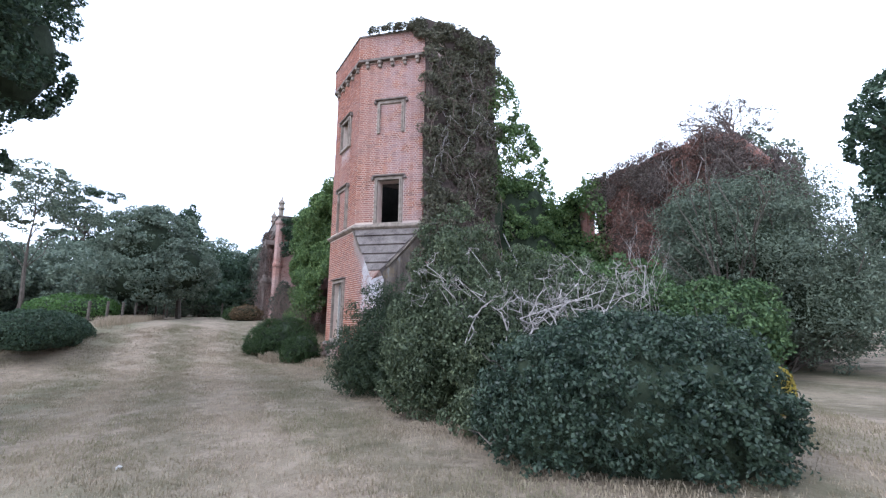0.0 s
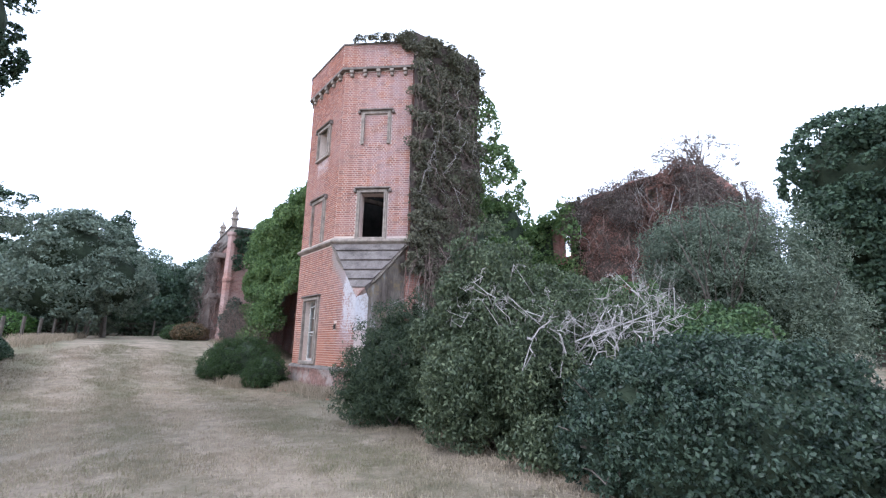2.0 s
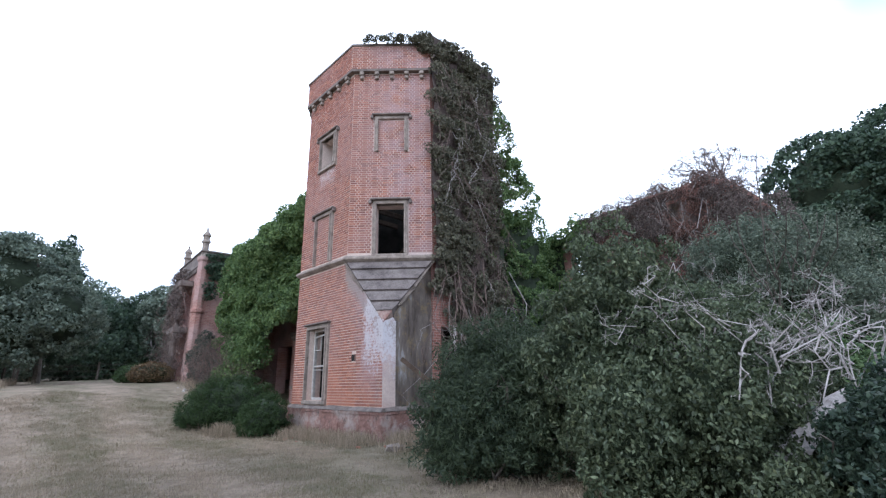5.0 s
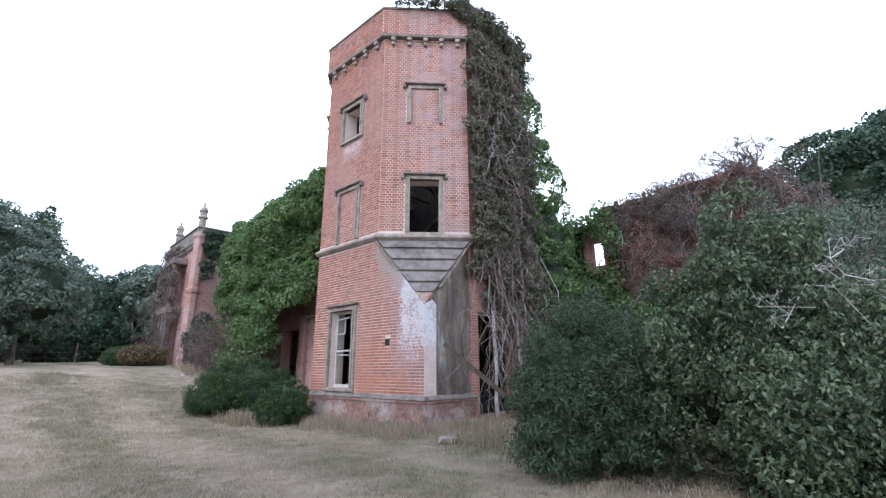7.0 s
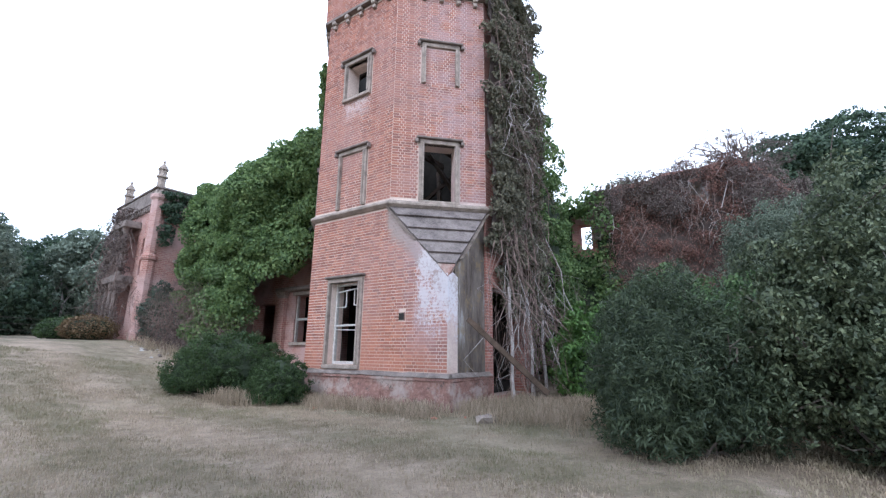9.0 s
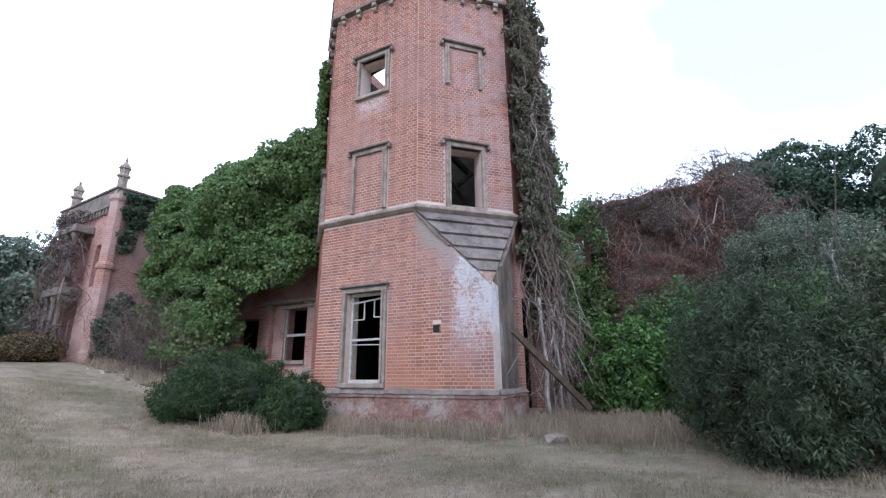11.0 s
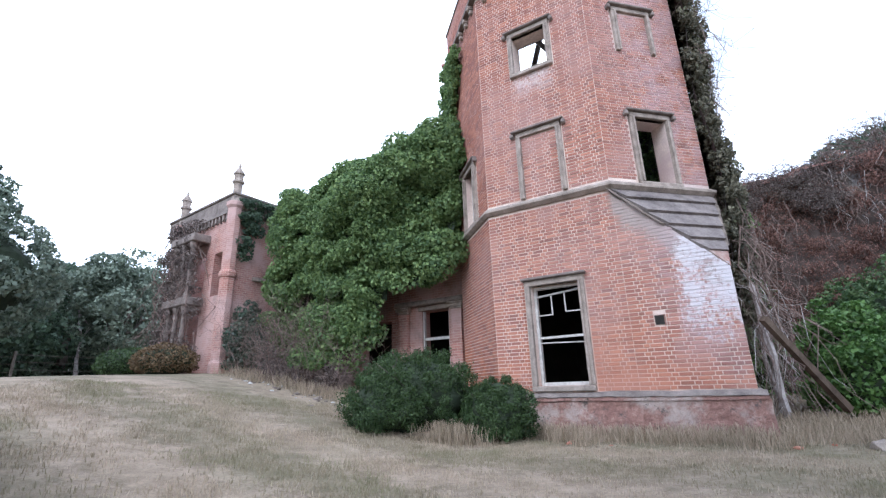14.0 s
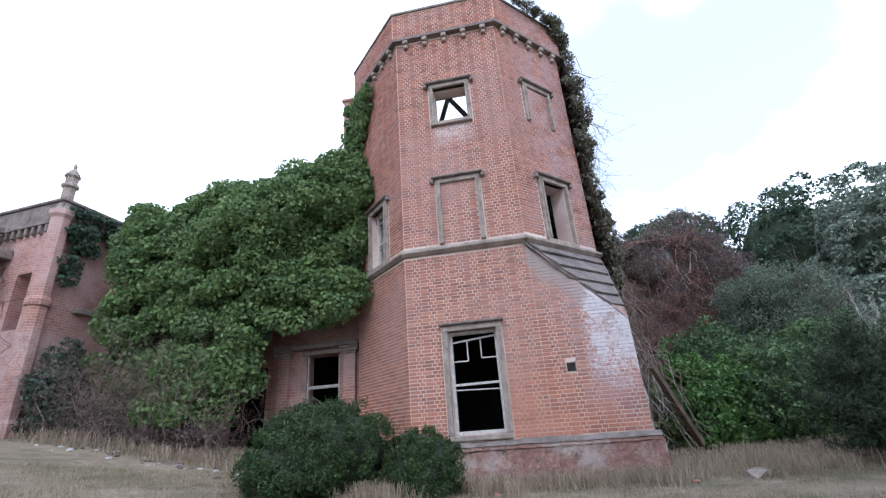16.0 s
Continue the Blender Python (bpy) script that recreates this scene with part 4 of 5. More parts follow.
def spray_bush(name, centre, blobs, clumps, each, radius, size, mat, label, category, seed, slim, core_scale=0.6, droop=0.5, up=0.0, flat=0.8, rough=0.22):
    """A loose shrub: many leafy sprays round dark cores painted as inner shade, and thin stems."""
    r = np.random.default_rng(seed)
    x, y = centre
    root = thing(name, Matrix.Translation((x, y, ground_z(x, y))), label, category)
    P, O = ball_leaves(r, blobs, clumps, rough, 0.4, 4.0, 0.05)
    O[:, 2] += up
    O /= np.linalg.norm(O, axis=1)[:, None]
    p, o = clump_leaves(r, P, O, radius, each, flat)
    if up:
        p += np.repeat(O, each, 0) * (np.abs(r.normal(0, radius * 0.5, len(p))))[:, None]
    keep = p[:, 2] > 0.02
    part("foliage", leaf_mesh("foliage", p[keep], o[keep], size, r, slim, droop), mat, root)
    inner = [(*b[:3], *(0.84 * q for q in b[3:6])) for b in blobs]
    p, o = ball_leaves(r, inner, int(clumps * each * 0.45), rough, 0.25, 6.0, 0.05)
    part("inner_foliage", leaf_mesh("inner_foliage", p, o, size * 1.15, r, slim, droop, 1.2), mat, root)
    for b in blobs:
        part("inner_shade", core(bmesh.new(), [b], core_scale * 0.92), LEAF_SHADE, root, "dark core that stands for the shade inside the leaves")
    for k in range(14):
        bm = bmesh.new()
        e = P[r.integers(len(P))]
        branching(bm, r, (e[0] * 0.2, e[1] * 0.2, 0.0), e * 0.97, 0.03, 1, 0.2, 3, 4, 0.6, 0.7)
        part("stem", bm, BARK, root)
    return root


# low privet mound in front, dark yew, leafy fallen tree
spray_bush("clipped_bush", (0.92, 5.98), [(0, 0, 0.52, 1.47, 1.27, 1.0), (-0.68, -0.15, 0.48, 0.95, 1.0, 0.9), (0.72, -0.1, 0.52, 0.8, 1.0, 0.92)], 1500, 62, 0.11, 0.052, LAUREL, "dense dark green broadleaf bush, rounded and low", "bush", 11, 0.55, 0.90, 0.3, 0.5, rough=0.06)
spray_bush("yew_bush", (-3.35, 9.6), [(0, 0, 1.0, 0.85, 0.85, 1.25), (-0.5, -0.3, 0.6, 0.55, 0.55, 0.8), (0.5, -0.25, 0.75, 0.7, 0.7, 1.0), (0.1, 0.5, 0.9, 0.75, 0.75, 1.15), (1.0, 1.5, 1.05, 0.85, 0.85, 1.5)], 900, 80, 0.16, 0.085, YEW, "dark green feathery yew bush", "bush", 12, 0.22, 0.66, -0.6, 0.7)
spray_bush("leafy_thicket", (-1.15, 7.95), [(-0.45, 0.25, 1.9, 0.75, 0.8, 1.5), (-0.85, -0.45, 0.85, 0.6, 0.65, 0.85), (0.15, -0.4, 1.05, 0.75, 0.8, 1.15), (1.1, 0.45, 1.15, 0.8, 0.8, 1.1), (2.1, 0.95, 1.1, 0.8, 0.8, 1.15), (0.35, -1.3, 0.25, 0.5, 0.4, 0.3), (-0.9, 0.7, 1.4, 0.7, 0.7, 1.2), (1.0, 1.6, 1.4, 1.2, 1.1, 1.5)], 1450, 76, 0.18, 0.062, LEAFY, "pale green leafy thicket over a fallen tree", "thicket", 13, 0.48, 0.62, 1.2)

r = np.random.default_rng(21)
dead = thing("fallen_dead_tree", Matrix.Translation((0.0, 7.5, ground_z(0.0, 7.5))), "bleached grey dead tree with tangled bare branches", "dead tree")
for k in range(46):
    x = r.uniform(-1.7, 1.5)
    back_y = 1.4 * max(0.0, x - 0.1)
    a, b = (x, back_y + r.uniform(0.0, 0.6), r.uniform(1.0, 1.5)), (x + r.uniform(-0.6, 0.6), back_y + r.uniform(-0.75, 0.15), r.uniform(1.55, 2.3) + 0.15 * max(0.0, x))
    bm = bmesh.new()
    branching(bm, r, a, b, r.uniform(0.008, 0.016), 3, 0.75, 4, 5, 0.85, 0.48)
    part("branch", bm, DEAD_WOOD, dead)
for k in range(4):
    # long limbs that arch over and droop
    x, w, h = r.uniform(-0.6, 1.2), r.uniform(0.3, 0.6) * r.choice((-1, 1)), r.uniform(1.6, 1.95)
    pts = [np.array((x + w * q, -0.55 - 0.2 * q, h - 2.0 * (q - 0.45) ** 2)) for q in np.linspace(0, 1, 8)]
    pts = [tuple(p + r.normal(0, 0.03, 3)) for p in pts]
    bm = bmesh.new()
    tube(bm, pts, [0.014 - 0.001 * q for q in range(8)], 6)
    for q in (2, 4, 5, 6):
        branching(bm, r, pts[q], tuple(np.array(pts[q]) + np.array((r.uniform(-0.3, 0.3), r.uniform(-0.2, 0.1), r.uniform(-0.35, 0.3)))), 0.012, 2, 0.4, 3, 4, 0.8, 0.5)
    part("arched_limb", bm, DEAD_WOOD, dead)
bm = bmesh.new()
tube(bm, crooked(r, (-0.6, 0.3, 0.0), (1.1, 0.5, 1.1), 6, 0.06), [0.16, 0.15, 0.14, 0.12, 0.1, 0.08], 8)
part("trunk", bm, DEAD_WOOD, dead)

sapling = thing("dead_sapling", Matrix.Translation((2.35, 12.05, ground_z(2.35, 12.05))), "upright bleached dead sapling behind the thicket", "dead tree")
for k in range(9):
    bm = bmesh.new()
    branching(bm, r, (r.uniform(-0.15, 0.15), r.uniform(-0.15, 0.15), 0.0), (r.uniform(-0.55, 0.55), r.uniform(-0.4, 0.3), r.uniform(2.0, 2.9)), 0.012, 2, 0.15, 4, 4, 0.3, 0.6)
    part("branch", bm, DEAD_WOOD, sapling)

# tall multi-stemmed shrub and the green bushes beyond the thicket
r = np.random.default_rng(22)
tall = spray_bush("multi_stemmed_shrub", (5.9, 14.5), [(0, 0, 3.2, 2.2, 2.1, 2.0), (-1.1, 0.3, 3.9, 1.3, 1.4, 1.5), (1.5, 0.4, 2.2, 1.6, 1.7, 1.7), (0.9, -0.9, 1.7, 1.4, 1.3, 1.3), (-1.6, 0.8, 2.4, 0.9, 1.1, 1.7)], 1500, 46, 0.26, 0.085, WILLOW, "tall grey-green multi-stemmed shrub", "shrub", 14, 0.4, 0.62, 0.0, 0.5)
for k in range(9):
    bm = bmesh.new()
    a = r.uniform(-0.25, 0.25, 3)
    a[2] = -0.1
    branching(bm, r, a + np.array((-0.6, -0.5, 0)), (r.uniform(-2.0, 0.6), r.uniform(-2.0, -0.6), r.uniform(2.8, 4.6)), 0.045, 1, 0.1, 3, 5, 0.35)
    part("stem", bm, BARK, tall)
spray_bush("bright_bush", (-0.9, 15.3), [(0, 0, 0.9, 1.1, 1.1, 1.5), (0.9, -0.7, 0.8, 1.1, 1.0, 1.3), (-0.7, -0.5, 0.6, 0.7, 0.7, 1.0)], 420, 60, 0.24, 0.11, BRIGHT, "bright green leafy bush beside the tower", "bush", 15, 0.6, 0.75, 0.4)
spray_bush("rambling_bush", (2.2, 13.1), [(0, 0, 1.2, 1.8, 1.5, 1.7), (-1.6, 0.4, 1.0, 1.4, 1.3, 1.4), (1.8, -0.6, 1.0, 1.5, 1.3, 1.5), (-0.7, 2.5, 1.6, 1.7, 1.5, 1.75)], 800, 60, 0.28, 0.10, DEEP, "sprawling mid-green bush behind the thicket", "bush", 16, 0.6, 0.75, 0.4)
bush("golden_shrub", (3.5, 8.3), [(0, 0, 0.36, 0.17, 0.17, 0.36)], 800, 0.07, GOLD, "small yellow-leaved shrub on the lawn", "shrub", 17)

# box shrubs by the tower and the low border by the wing
spray_bush("box_shrub", (-10.55, 16.9), [(0, 0, 0.60, 1.2, 1.1, 0.86), (-0.5, -0.2, 0.50, 0.95, 0.9, 0.70)], 640, 110, 0.12, 0.042, BOX, "rounded dark green box shrub by the tower", "shrub", 18, 0.55, 0.90, 0.2, 0.4, rough=0.08)
spray_bush("box_shrub", (-9.2, 15.95), [(0, 0, 0.46, 0.66, 0.65, 0.60), (-0.05, -0.05, 0.34, 0.62, 0.62, 0.42)], 340, 100, 0.09, 0.040, BOX, "small rounded dark green box shrub", "shrub", 19, 0.55, 0.90, 0.2, 0.3, rough=0.07)
fx, fy, _ = W(15.3, -1.5)
bush("border_shrub", (fx, fy), [(0, 0, 0.35, 0.9, 0.9, 0.55)], 5000, 0.08, RUST, "low brown-green border shrub", "shrub", 20, core_scale=0.8)
fx, fy, _ = W(17.2, -1.7)
bush("border_shrub", (fx, fy), [(0, 0, 0.35, 0.9, 0.9, 0.55)], 5000, 0.08, BOX, "low green border shrub", "shrub", 23, core_scale=0.8)


# ---- climbers ----
def climber(name, label, region, n, bulge, radius, each, size, mat, seed, v0, thin=0.0, normal=(0, -1, 0), frame_m=None, core_mat=LEAF_SHADE, wild=0.25, slim=0.75, droop=0.6):
    """Ivy on a wall: region(x, z) -> inside; clumps stand off the wall plane by bulge(x, z)."""
    r = np.random.default_rng(seed)
    root = thing(name, frame_m if frame_m is not None else HOUSE, label, "climber")
    (x0, x1, z0, z1), inside = region
    c, o = [], []
    while len(c) < n:
        x, z = r.uniform(x0, x1), r.uniform(z0, z1)
        if inside(x, z):
            d = bulge(x, z)
            c.append((x, v0 - d * r.uniform(0.75, 1.1) - r.uniform(-0.5, 0.5) * radius, z))
            up = r.normal(0, wild, 3)
            o.append((normal[0] + up[0], normal[1] + up[1], normal[2] + up[2] + 0.25))
    c, o = np.array(c), np.array(o)
    o /= np.linalg.norm(o, axis=1)[:, None]
    p, d = clump_leaves(r, c, o, radius, each)
    part("leaves", leaf_mesh("leaves", p, d, size, r, slim, droop), mat, root)
    # dark sheet behind the clumps, coloured as the shade between them
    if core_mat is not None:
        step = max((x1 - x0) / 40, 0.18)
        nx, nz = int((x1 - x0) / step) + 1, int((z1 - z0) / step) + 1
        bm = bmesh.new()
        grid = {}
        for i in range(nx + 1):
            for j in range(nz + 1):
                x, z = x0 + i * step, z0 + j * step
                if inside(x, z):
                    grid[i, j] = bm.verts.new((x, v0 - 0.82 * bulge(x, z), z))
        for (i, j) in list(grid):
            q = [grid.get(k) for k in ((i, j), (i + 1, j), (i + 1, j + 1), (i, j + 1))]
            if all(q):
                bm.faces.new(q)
        part("inner_shade", bm, core_mat, root, "dark fill that stands for the shade between the leaves")
    return root


def ivy_top(x):
    u = -x
    return 8.65 + 0.08 * max(0, 8.0 - u) - 0.02 * (u - 9) - 0.35 * max(0, u - 12.9) ** 2 + 0.18 * math.sin(u * 1.9) + 0.12 * math.sin(u * 4.7 + 1)


def ivy_bottom(x):
    u = -x
    return 3.95 - 1.9 * min(1.12, max(0, u - 8.15)) + 0.15 * math.sin(u * 2.3) if u < 12.5 else 1.3


def ivy_bulge(x, z):
    u = -x
    b = 1.1 + 0.35 * math.sin(u * 1.3 + z * 0.4) + 0.25 * math.sin(z * 1.7 + u)
    b *= min(1, max(0.15, (ivy_top(x) - z) / 1.6)) ** 0.5
    return 0.35 + b


climber("house_ivy", "billowing green ivy covering the house front", ((-13.3, -6.3, 0.8, 9.8), lambda x, z: ivy_bottom(x) < z < ivy_top(x)), 380, ivy_bulge, 0.48, 340, 0.112, IVY, 31, V_WALL)
climber("tower_ivy", "green ivy climbing the side of the tower", ((-0.35, D * 0.6, 4.6, 11.3), lambda x, z: x < (0.75 + 0.3 * math.sin(z * 1.9) if z > 7.2 else 0.45 + 0.1 * math.sin(z * 3)) and z < 11.2), 430, lambda x, z: 0.14, 0.19, 60, 0.115, IVY, 32, 0.0, frame_m=HOUSE @ face_pose(6), core_mat=None)


climber("withered_creeper", "withered brown creeper hanging thick on the tower", ((-0.1, S + 0.2, 2.2, 12.9), lambda x, z: z > 3.5 - 0.9 * (x > 0.5) + 0.4 * math.sin(x * 5)), 460, lambda x, z: 0.26 + 0.10 * math.sin(z * 1.4 + x), 0.27, 110, 0.095, MIXLEAF, 33, 0.0, frame_m=HOUSE @ face_pose(1), core_mat=TWIG_SHADE, slim=0.6, droop=1.0)
climber("withered_creeper", "withered creeper trailing over the parapet", ((D * 0.15, D, 11.0, 12.8), lambda x, z: z > 12.60 - 2.2 * max(0, x / D - 0.75) and z > 12.4 - 3 * (x / D - 0.5) * (x > D * 0.85)), 60, lambda x, z: 0.28, 0.17, 110, 0.065, MIXLEAF, 34, 0.0, frame_m=HOUSE @ face_pose(0), core_mat=None, slim=0.4, droop=1.0)
r = np.random.default_rng(135)
edge = thing("tower_edge_ivy", HOUSE, "green ivy climbing past the house to the tower's parapet", "climber")
heap = [(-A - 0.25, C + 1.0, 10.1, 0.5, 0.8, 1.2), (-A - 0.3, C + 0.9, 8.9, 0.6, 0.9, 1.2), (-A - 0.5, C + 0.9, 7.9, 0.8, 1.0, 1.1)]
P, O = ball_leaves(r, heap, 230, 0.2, 0.3, 4.0)
p, o = clump_leaves(r, P, O, 0.24, 70)
part("leaves", leaf_mesh("leaves", p, o, 0.115, r, 0.75, 0.5), IVY, edge)
part("inner_shade", core(bmesh.new(), heap, 0.7), LEAF_SHADE, edge, "dark fill that stands for the shade between the leaves")
r = np.random.default_rng(35)
back = thing("tower_back_ivy", HOUSE, "dark green ivy massed on the rear of the tower", "climber")
heap = [(-0.7, 5.3, 10.5, 0.9, 1.25, 2.0), (-0.8, 6.5, 8.5, 1.1, 1.7, 1.9), (-0.9, 6.9, 6.4, 1.2, 2.0, 1.9), (-0.9, 7.0, 4.2, 1.3, 2.2, 2.4), (-0.6, 5.0, 6.5, 0.9, 1.0, 4.0), (-1.0, 8.0, 3.6, 1.3, 1.9, 2.6)]
P, O = ball_leaves(r, heap, 900, 0.14, 0.2, 3.0)
p, o = clump_leaves(r, P, O, 0.30, 90)
part("leaves", leaf_mesh("leaves", p, o, 0.10, r, 0.75, 0.5), IVY, back)
part("inner_shade", core(bmesh.new(), heap[2:], 0.8), LEAF_SHADE, back, "dark fill that stands for the shade between the leaves")
climber("side_ivy", "dark green ivy over the broken cross wall", ((-3.0, 1.2, 0.5, 8.8), lambda x, z: z < ruin_top(x) + 0.1 and not (-0.45 < x < 0.5 and 5.4 < z < 7.1)), 260, lambda x, z: 0.5 + 0.25 * math.sin(z * 0.9 + x), 0.42, 60, 0.14, IVY, 36, V_R)
climber("ruin_creeper", "russet withered creeper on the ruined wall", ((0.9, 7.3, 0.5, 9.0), lambda x, z: z < ruin_top(x) - 0.2 and not (4.15 < x < 4.8 and 7.1 < z < 7.8)), 640, lambda x, z: 0.28 + 0.15 * math.sin(x * 1.3 + z) + 0.5 * max(0, z - 7.4) * 0.4, 0.32, 110, 0.075, REDLEAF, 37, V_R, core_mat=TWIG_SHADE, slim=0.35, droop=1.6)
top_creeper = climber("ruin_creeper", "grey-brown dead creeper along the wall top", ((0.6, 7.5, 6.0, 9.2), lambda x, z: ruin_top(x) - 1.5 - 0.6 * math.sin(x * 2.3) < z < ruin_top(x) + 0.12 * math.sin(x * 5.1) + 0.05 and not (4.15 < x < 4.8 and 7.1 < z < 7.8)), 330, lambda x, z: 0.5 + 0.2 * math.sin(x * 2.2), 0.32, 110, 0.075, DEADLEAF, 38, V_R, core_mat=None, slim=0.3, droop=1.2)

r = np.random.default_rng(61)
for k in range(8):
    bm = bmesh.new()
    x, z = r.uniform(3.6, 5.6), r.uniform(7.2, 8.2)
    branching(bm, r, (x, V_R - 0.75, z), (x + r.uniform(-0.2, 0.2), V_R - 0.6, z - r.uniform(1.0, 2.2)), r.uniform(0.006, 0.012), 1, 0.25, 3, 4, 0.3, 0.6)
    part("stem", bm, DEAD_WOOD, top_creeper, "pale hanging stem")
climber("ruin_creeper", "brown withered creeper round the end of the ruined wall", ((-0.6, 1.9, 0.5, 8.6), lambda x, z: z < 7.2 - 0.1 * x), 150, lambda x, z: 0.25 + 0.2 * math.sin(x + z * 1.3), 0.34, 110, 0.075, DEADLEAF, 39, 0.0, slim=0.3, droop=1.2, frame_m=HOUSE @ pose(7.2, V_R, 0, 0, 0, 90), core_mat=TWIG_SHADE)
climber("wing_creeper", "grey withered creeper on the wing's bay", ((-18.2, -15.7, 1.4, 7.4), lambda x, z: noise.noise(Vector((x * 0.9, z * 0.7, 3.0))) > -0.3), 230, lambda x, z: 0.45, 0.26, 90, 0.06, DEADLEAF, 40, V_W, frame_m=wing.matrix_world.copy(), core_mat=None)

climber("wing_ivy", "dark ivy hanging from the wing's parapet corner", ((0.2, 2.6, 4.9, 8.0), lambda x, z: z > 7.3 - 1.9 * math.exp(-x) - 0.3 * math.sin(x * 4)), 70, lambda x, z: 0.15, 0.22, 70, 0.10, DARKTREE, 46, 0.0, frame_m=wing.matrix_world @ pose(-U_END, V_W, 0, 0, 0, 90), core_mat=None)
fx, fy, _ = W(13.7, 0.15)
spray_bush("ivy_bush", (fx, fy), [(0, 0, 1.0, 0.55, 0.55, 1.15), (0.35, -0.3, 0.55, 0.5, 0.5, 0.65)], 220, 55, 0.2, 0.09, LAUREL, "dark green ivy bush at the foot of the wing", "bush", 47, 0.7)

wing_stems = thing("wing_vine_stems", wing.matrix_world.copy(), "bare grey vine stems hanging over the wing's bay", "vine")
r = np.random.default_rng(48)
for k in range(34):
    bm = bmesh.new()
    x, z = r.uniform(-19.0, -15.4), r.uniform(3.6, 7.4)
    branching(bm, r, (x, V_W - r.uniform(0.1, 0.7), z), (x + r.uniform(-0.5, 0.5), V_W - r.uniform(0.2, 0.9), z - r.uniform(1.2, 3.0)), 0.022, 1, 0.25, 4, 3, 0.5, 0.7)
    part("stem", bm, VINE, wing_stems)

# hanging stems beside the tower
r = np.random.default_rng(41)
stems = thing("hanging_vine_stems", HOUSE, "tangle of dead grey vine stems hanging from the tower", "vine")
for k in range(60):
    bm = bmesh.new()
    y = r.uniform(C - 0.3, C + S + 0.8)
    branching(bm, r, (r.uniform(0.1, 0.5), y, r.uniform(3.0, 5.4)), (r.uniform(0.15, 1.0), y + r.uniform(-0.9, 0.9), r.uniform(0.3, 2.2)), r.uniform(0.010, 0.024), 1, 0.22, 3, 4, 0.4)
    part("stem", bm, DEAD_WOOD if k % 4 == 0 else VINE, stems)
for y in (C + 0.35, C + 1.5, C + 2.4):
    bm = bmesh.new()
    tube(bm, crooked(r, (0.55, y, -0.1), (0.4, y + 0.1, 3.0), 5, 0.03), [0.06, 0.055, 0.05, 0.05, 0.045], 5)
    part("post", bm, DEAD_WOOD, stems, "grey leaning timber post")
for k in range(70):
    bm = bmesh.new()
    y, z = r.uniform(C, C + S + 0.3), r.uniform(4.2, 11.8)
    branching(bm, r, (0.45, y, z), (r.uniform(0.5, 0.8), y + r.uniform(-0.8, 0.8), z - r.uniform(0.8, 2.0)), 0.014, 1, 0.3, 4, 3, 0.7)
    part("stem", bm, VINE if k % 5 else DEAD_WOOD, stems)

ruin_stems = thing("ruin_vine_stems", HOUSE, "dead grey vine stems hanging on the ruined wall", "vine")
for k in range(36):
    bm = bmesh.new()
    x = r.uniform(0.9, 7.0)
    z = ruin_top(x) - abs(r.normal(0, 1.2))
    branching(bm, r, (x, V_R - 0.55, z), (x + r.uniform(-0.5, 0.5), V_R - r.uniform(0.5, 0.8), z - r.uniform(1.0, 2.6)), 0.016, 1, 0.3, 3, 3, 0.45)
    part("stem", bm, DEAD_WOOD if k % 9 == 0 else VINE, ruin_stems)

# leaning beam
a, b = Vector((-5.03, 13.76, 2.05)), Vector((-3.05, 14.2, 0.45))
beam = bmesh.new()
tube(beam, [(0, 0, 0), ((a - b) * 0.5), (a - b)], [0.085, 0.08, 0.075], 4)
beam = part("leaning_beam", beam, OLD_WOOD)
beam.location = b
tagged(beam, "dark fallen timber beam leaning on the tower's corner", "beam")

# tree on the wall top
r = np.random.default_rng(42)
wt = W(-5.85, V_R + 0.2, 8.38)
walltree = thing("wall_top_tree", Matrix.Translation(wt), "small wind-bent tree growing on the ruined wall", "tree")
for k in range(16):
    bm = bmesh.new()
    along, out = r.uniform(-1.45, 0.75), r.uniform(-0.4, 0.4)
    rise = 1.35 * math.sqrt(max(0.05, 1 - ((along + 0.3) / 1.35) ** 2)) * r.uniform(0.8, 1.0)
    branching(bm, r, (r.uniform(0.0, 0.3), r.uniform(-0.3, 0.1), -0.1), (0.707 * along + 0.707 * out, -0.707 * along + 0.707 * out, rise), 0.035, 2, 0.22, 4, 4, 0.5, 0.55)
    part("branch", bm, VINE, walltree)
P, O = ball_leaves(r, [(-0.5, 0.5, 0.75, 0.95, 0.85, 0.55), (0.25, -0.2, 0.55, 0.8, 0.8, 0.65), (0.75, -0.7, 0.1, 0.6, 0.6, 0.5)], 190, 0.22, 0.6)
p, o = clump_leaves(r, P, O, 0.15, 60)
part("crown", leaf_mesh("crown", p, o, 0.055, r, 0.3), TWIGLEAF, walltree)

# brambles under the ivy
r = np.random.default_rng(43)
bramble = thing("bramble_patch", HOUSE, "dead brown brambles under the ivy", "bramble")
for k in range(120):
    bm = bmesh.new()
    u, v = r.uniform(8.9, 13.4), r.uniform(-0.5, 1.2)
    z = ground_z(*W(u, v)[:2])
    branching(bm, r, (-u, v, z - 0.05), (-u + r.uniform(-0.7, 0.7), v + r.uniform(-0.8, 0.3), z + r.uniform(0.6, 1.7)), 0.012, 2, 0.4, 4, 3, 0.7)
    part("stem", bm, VINE, bramble)
fx, fy, _ = W(10.9, 0.35)
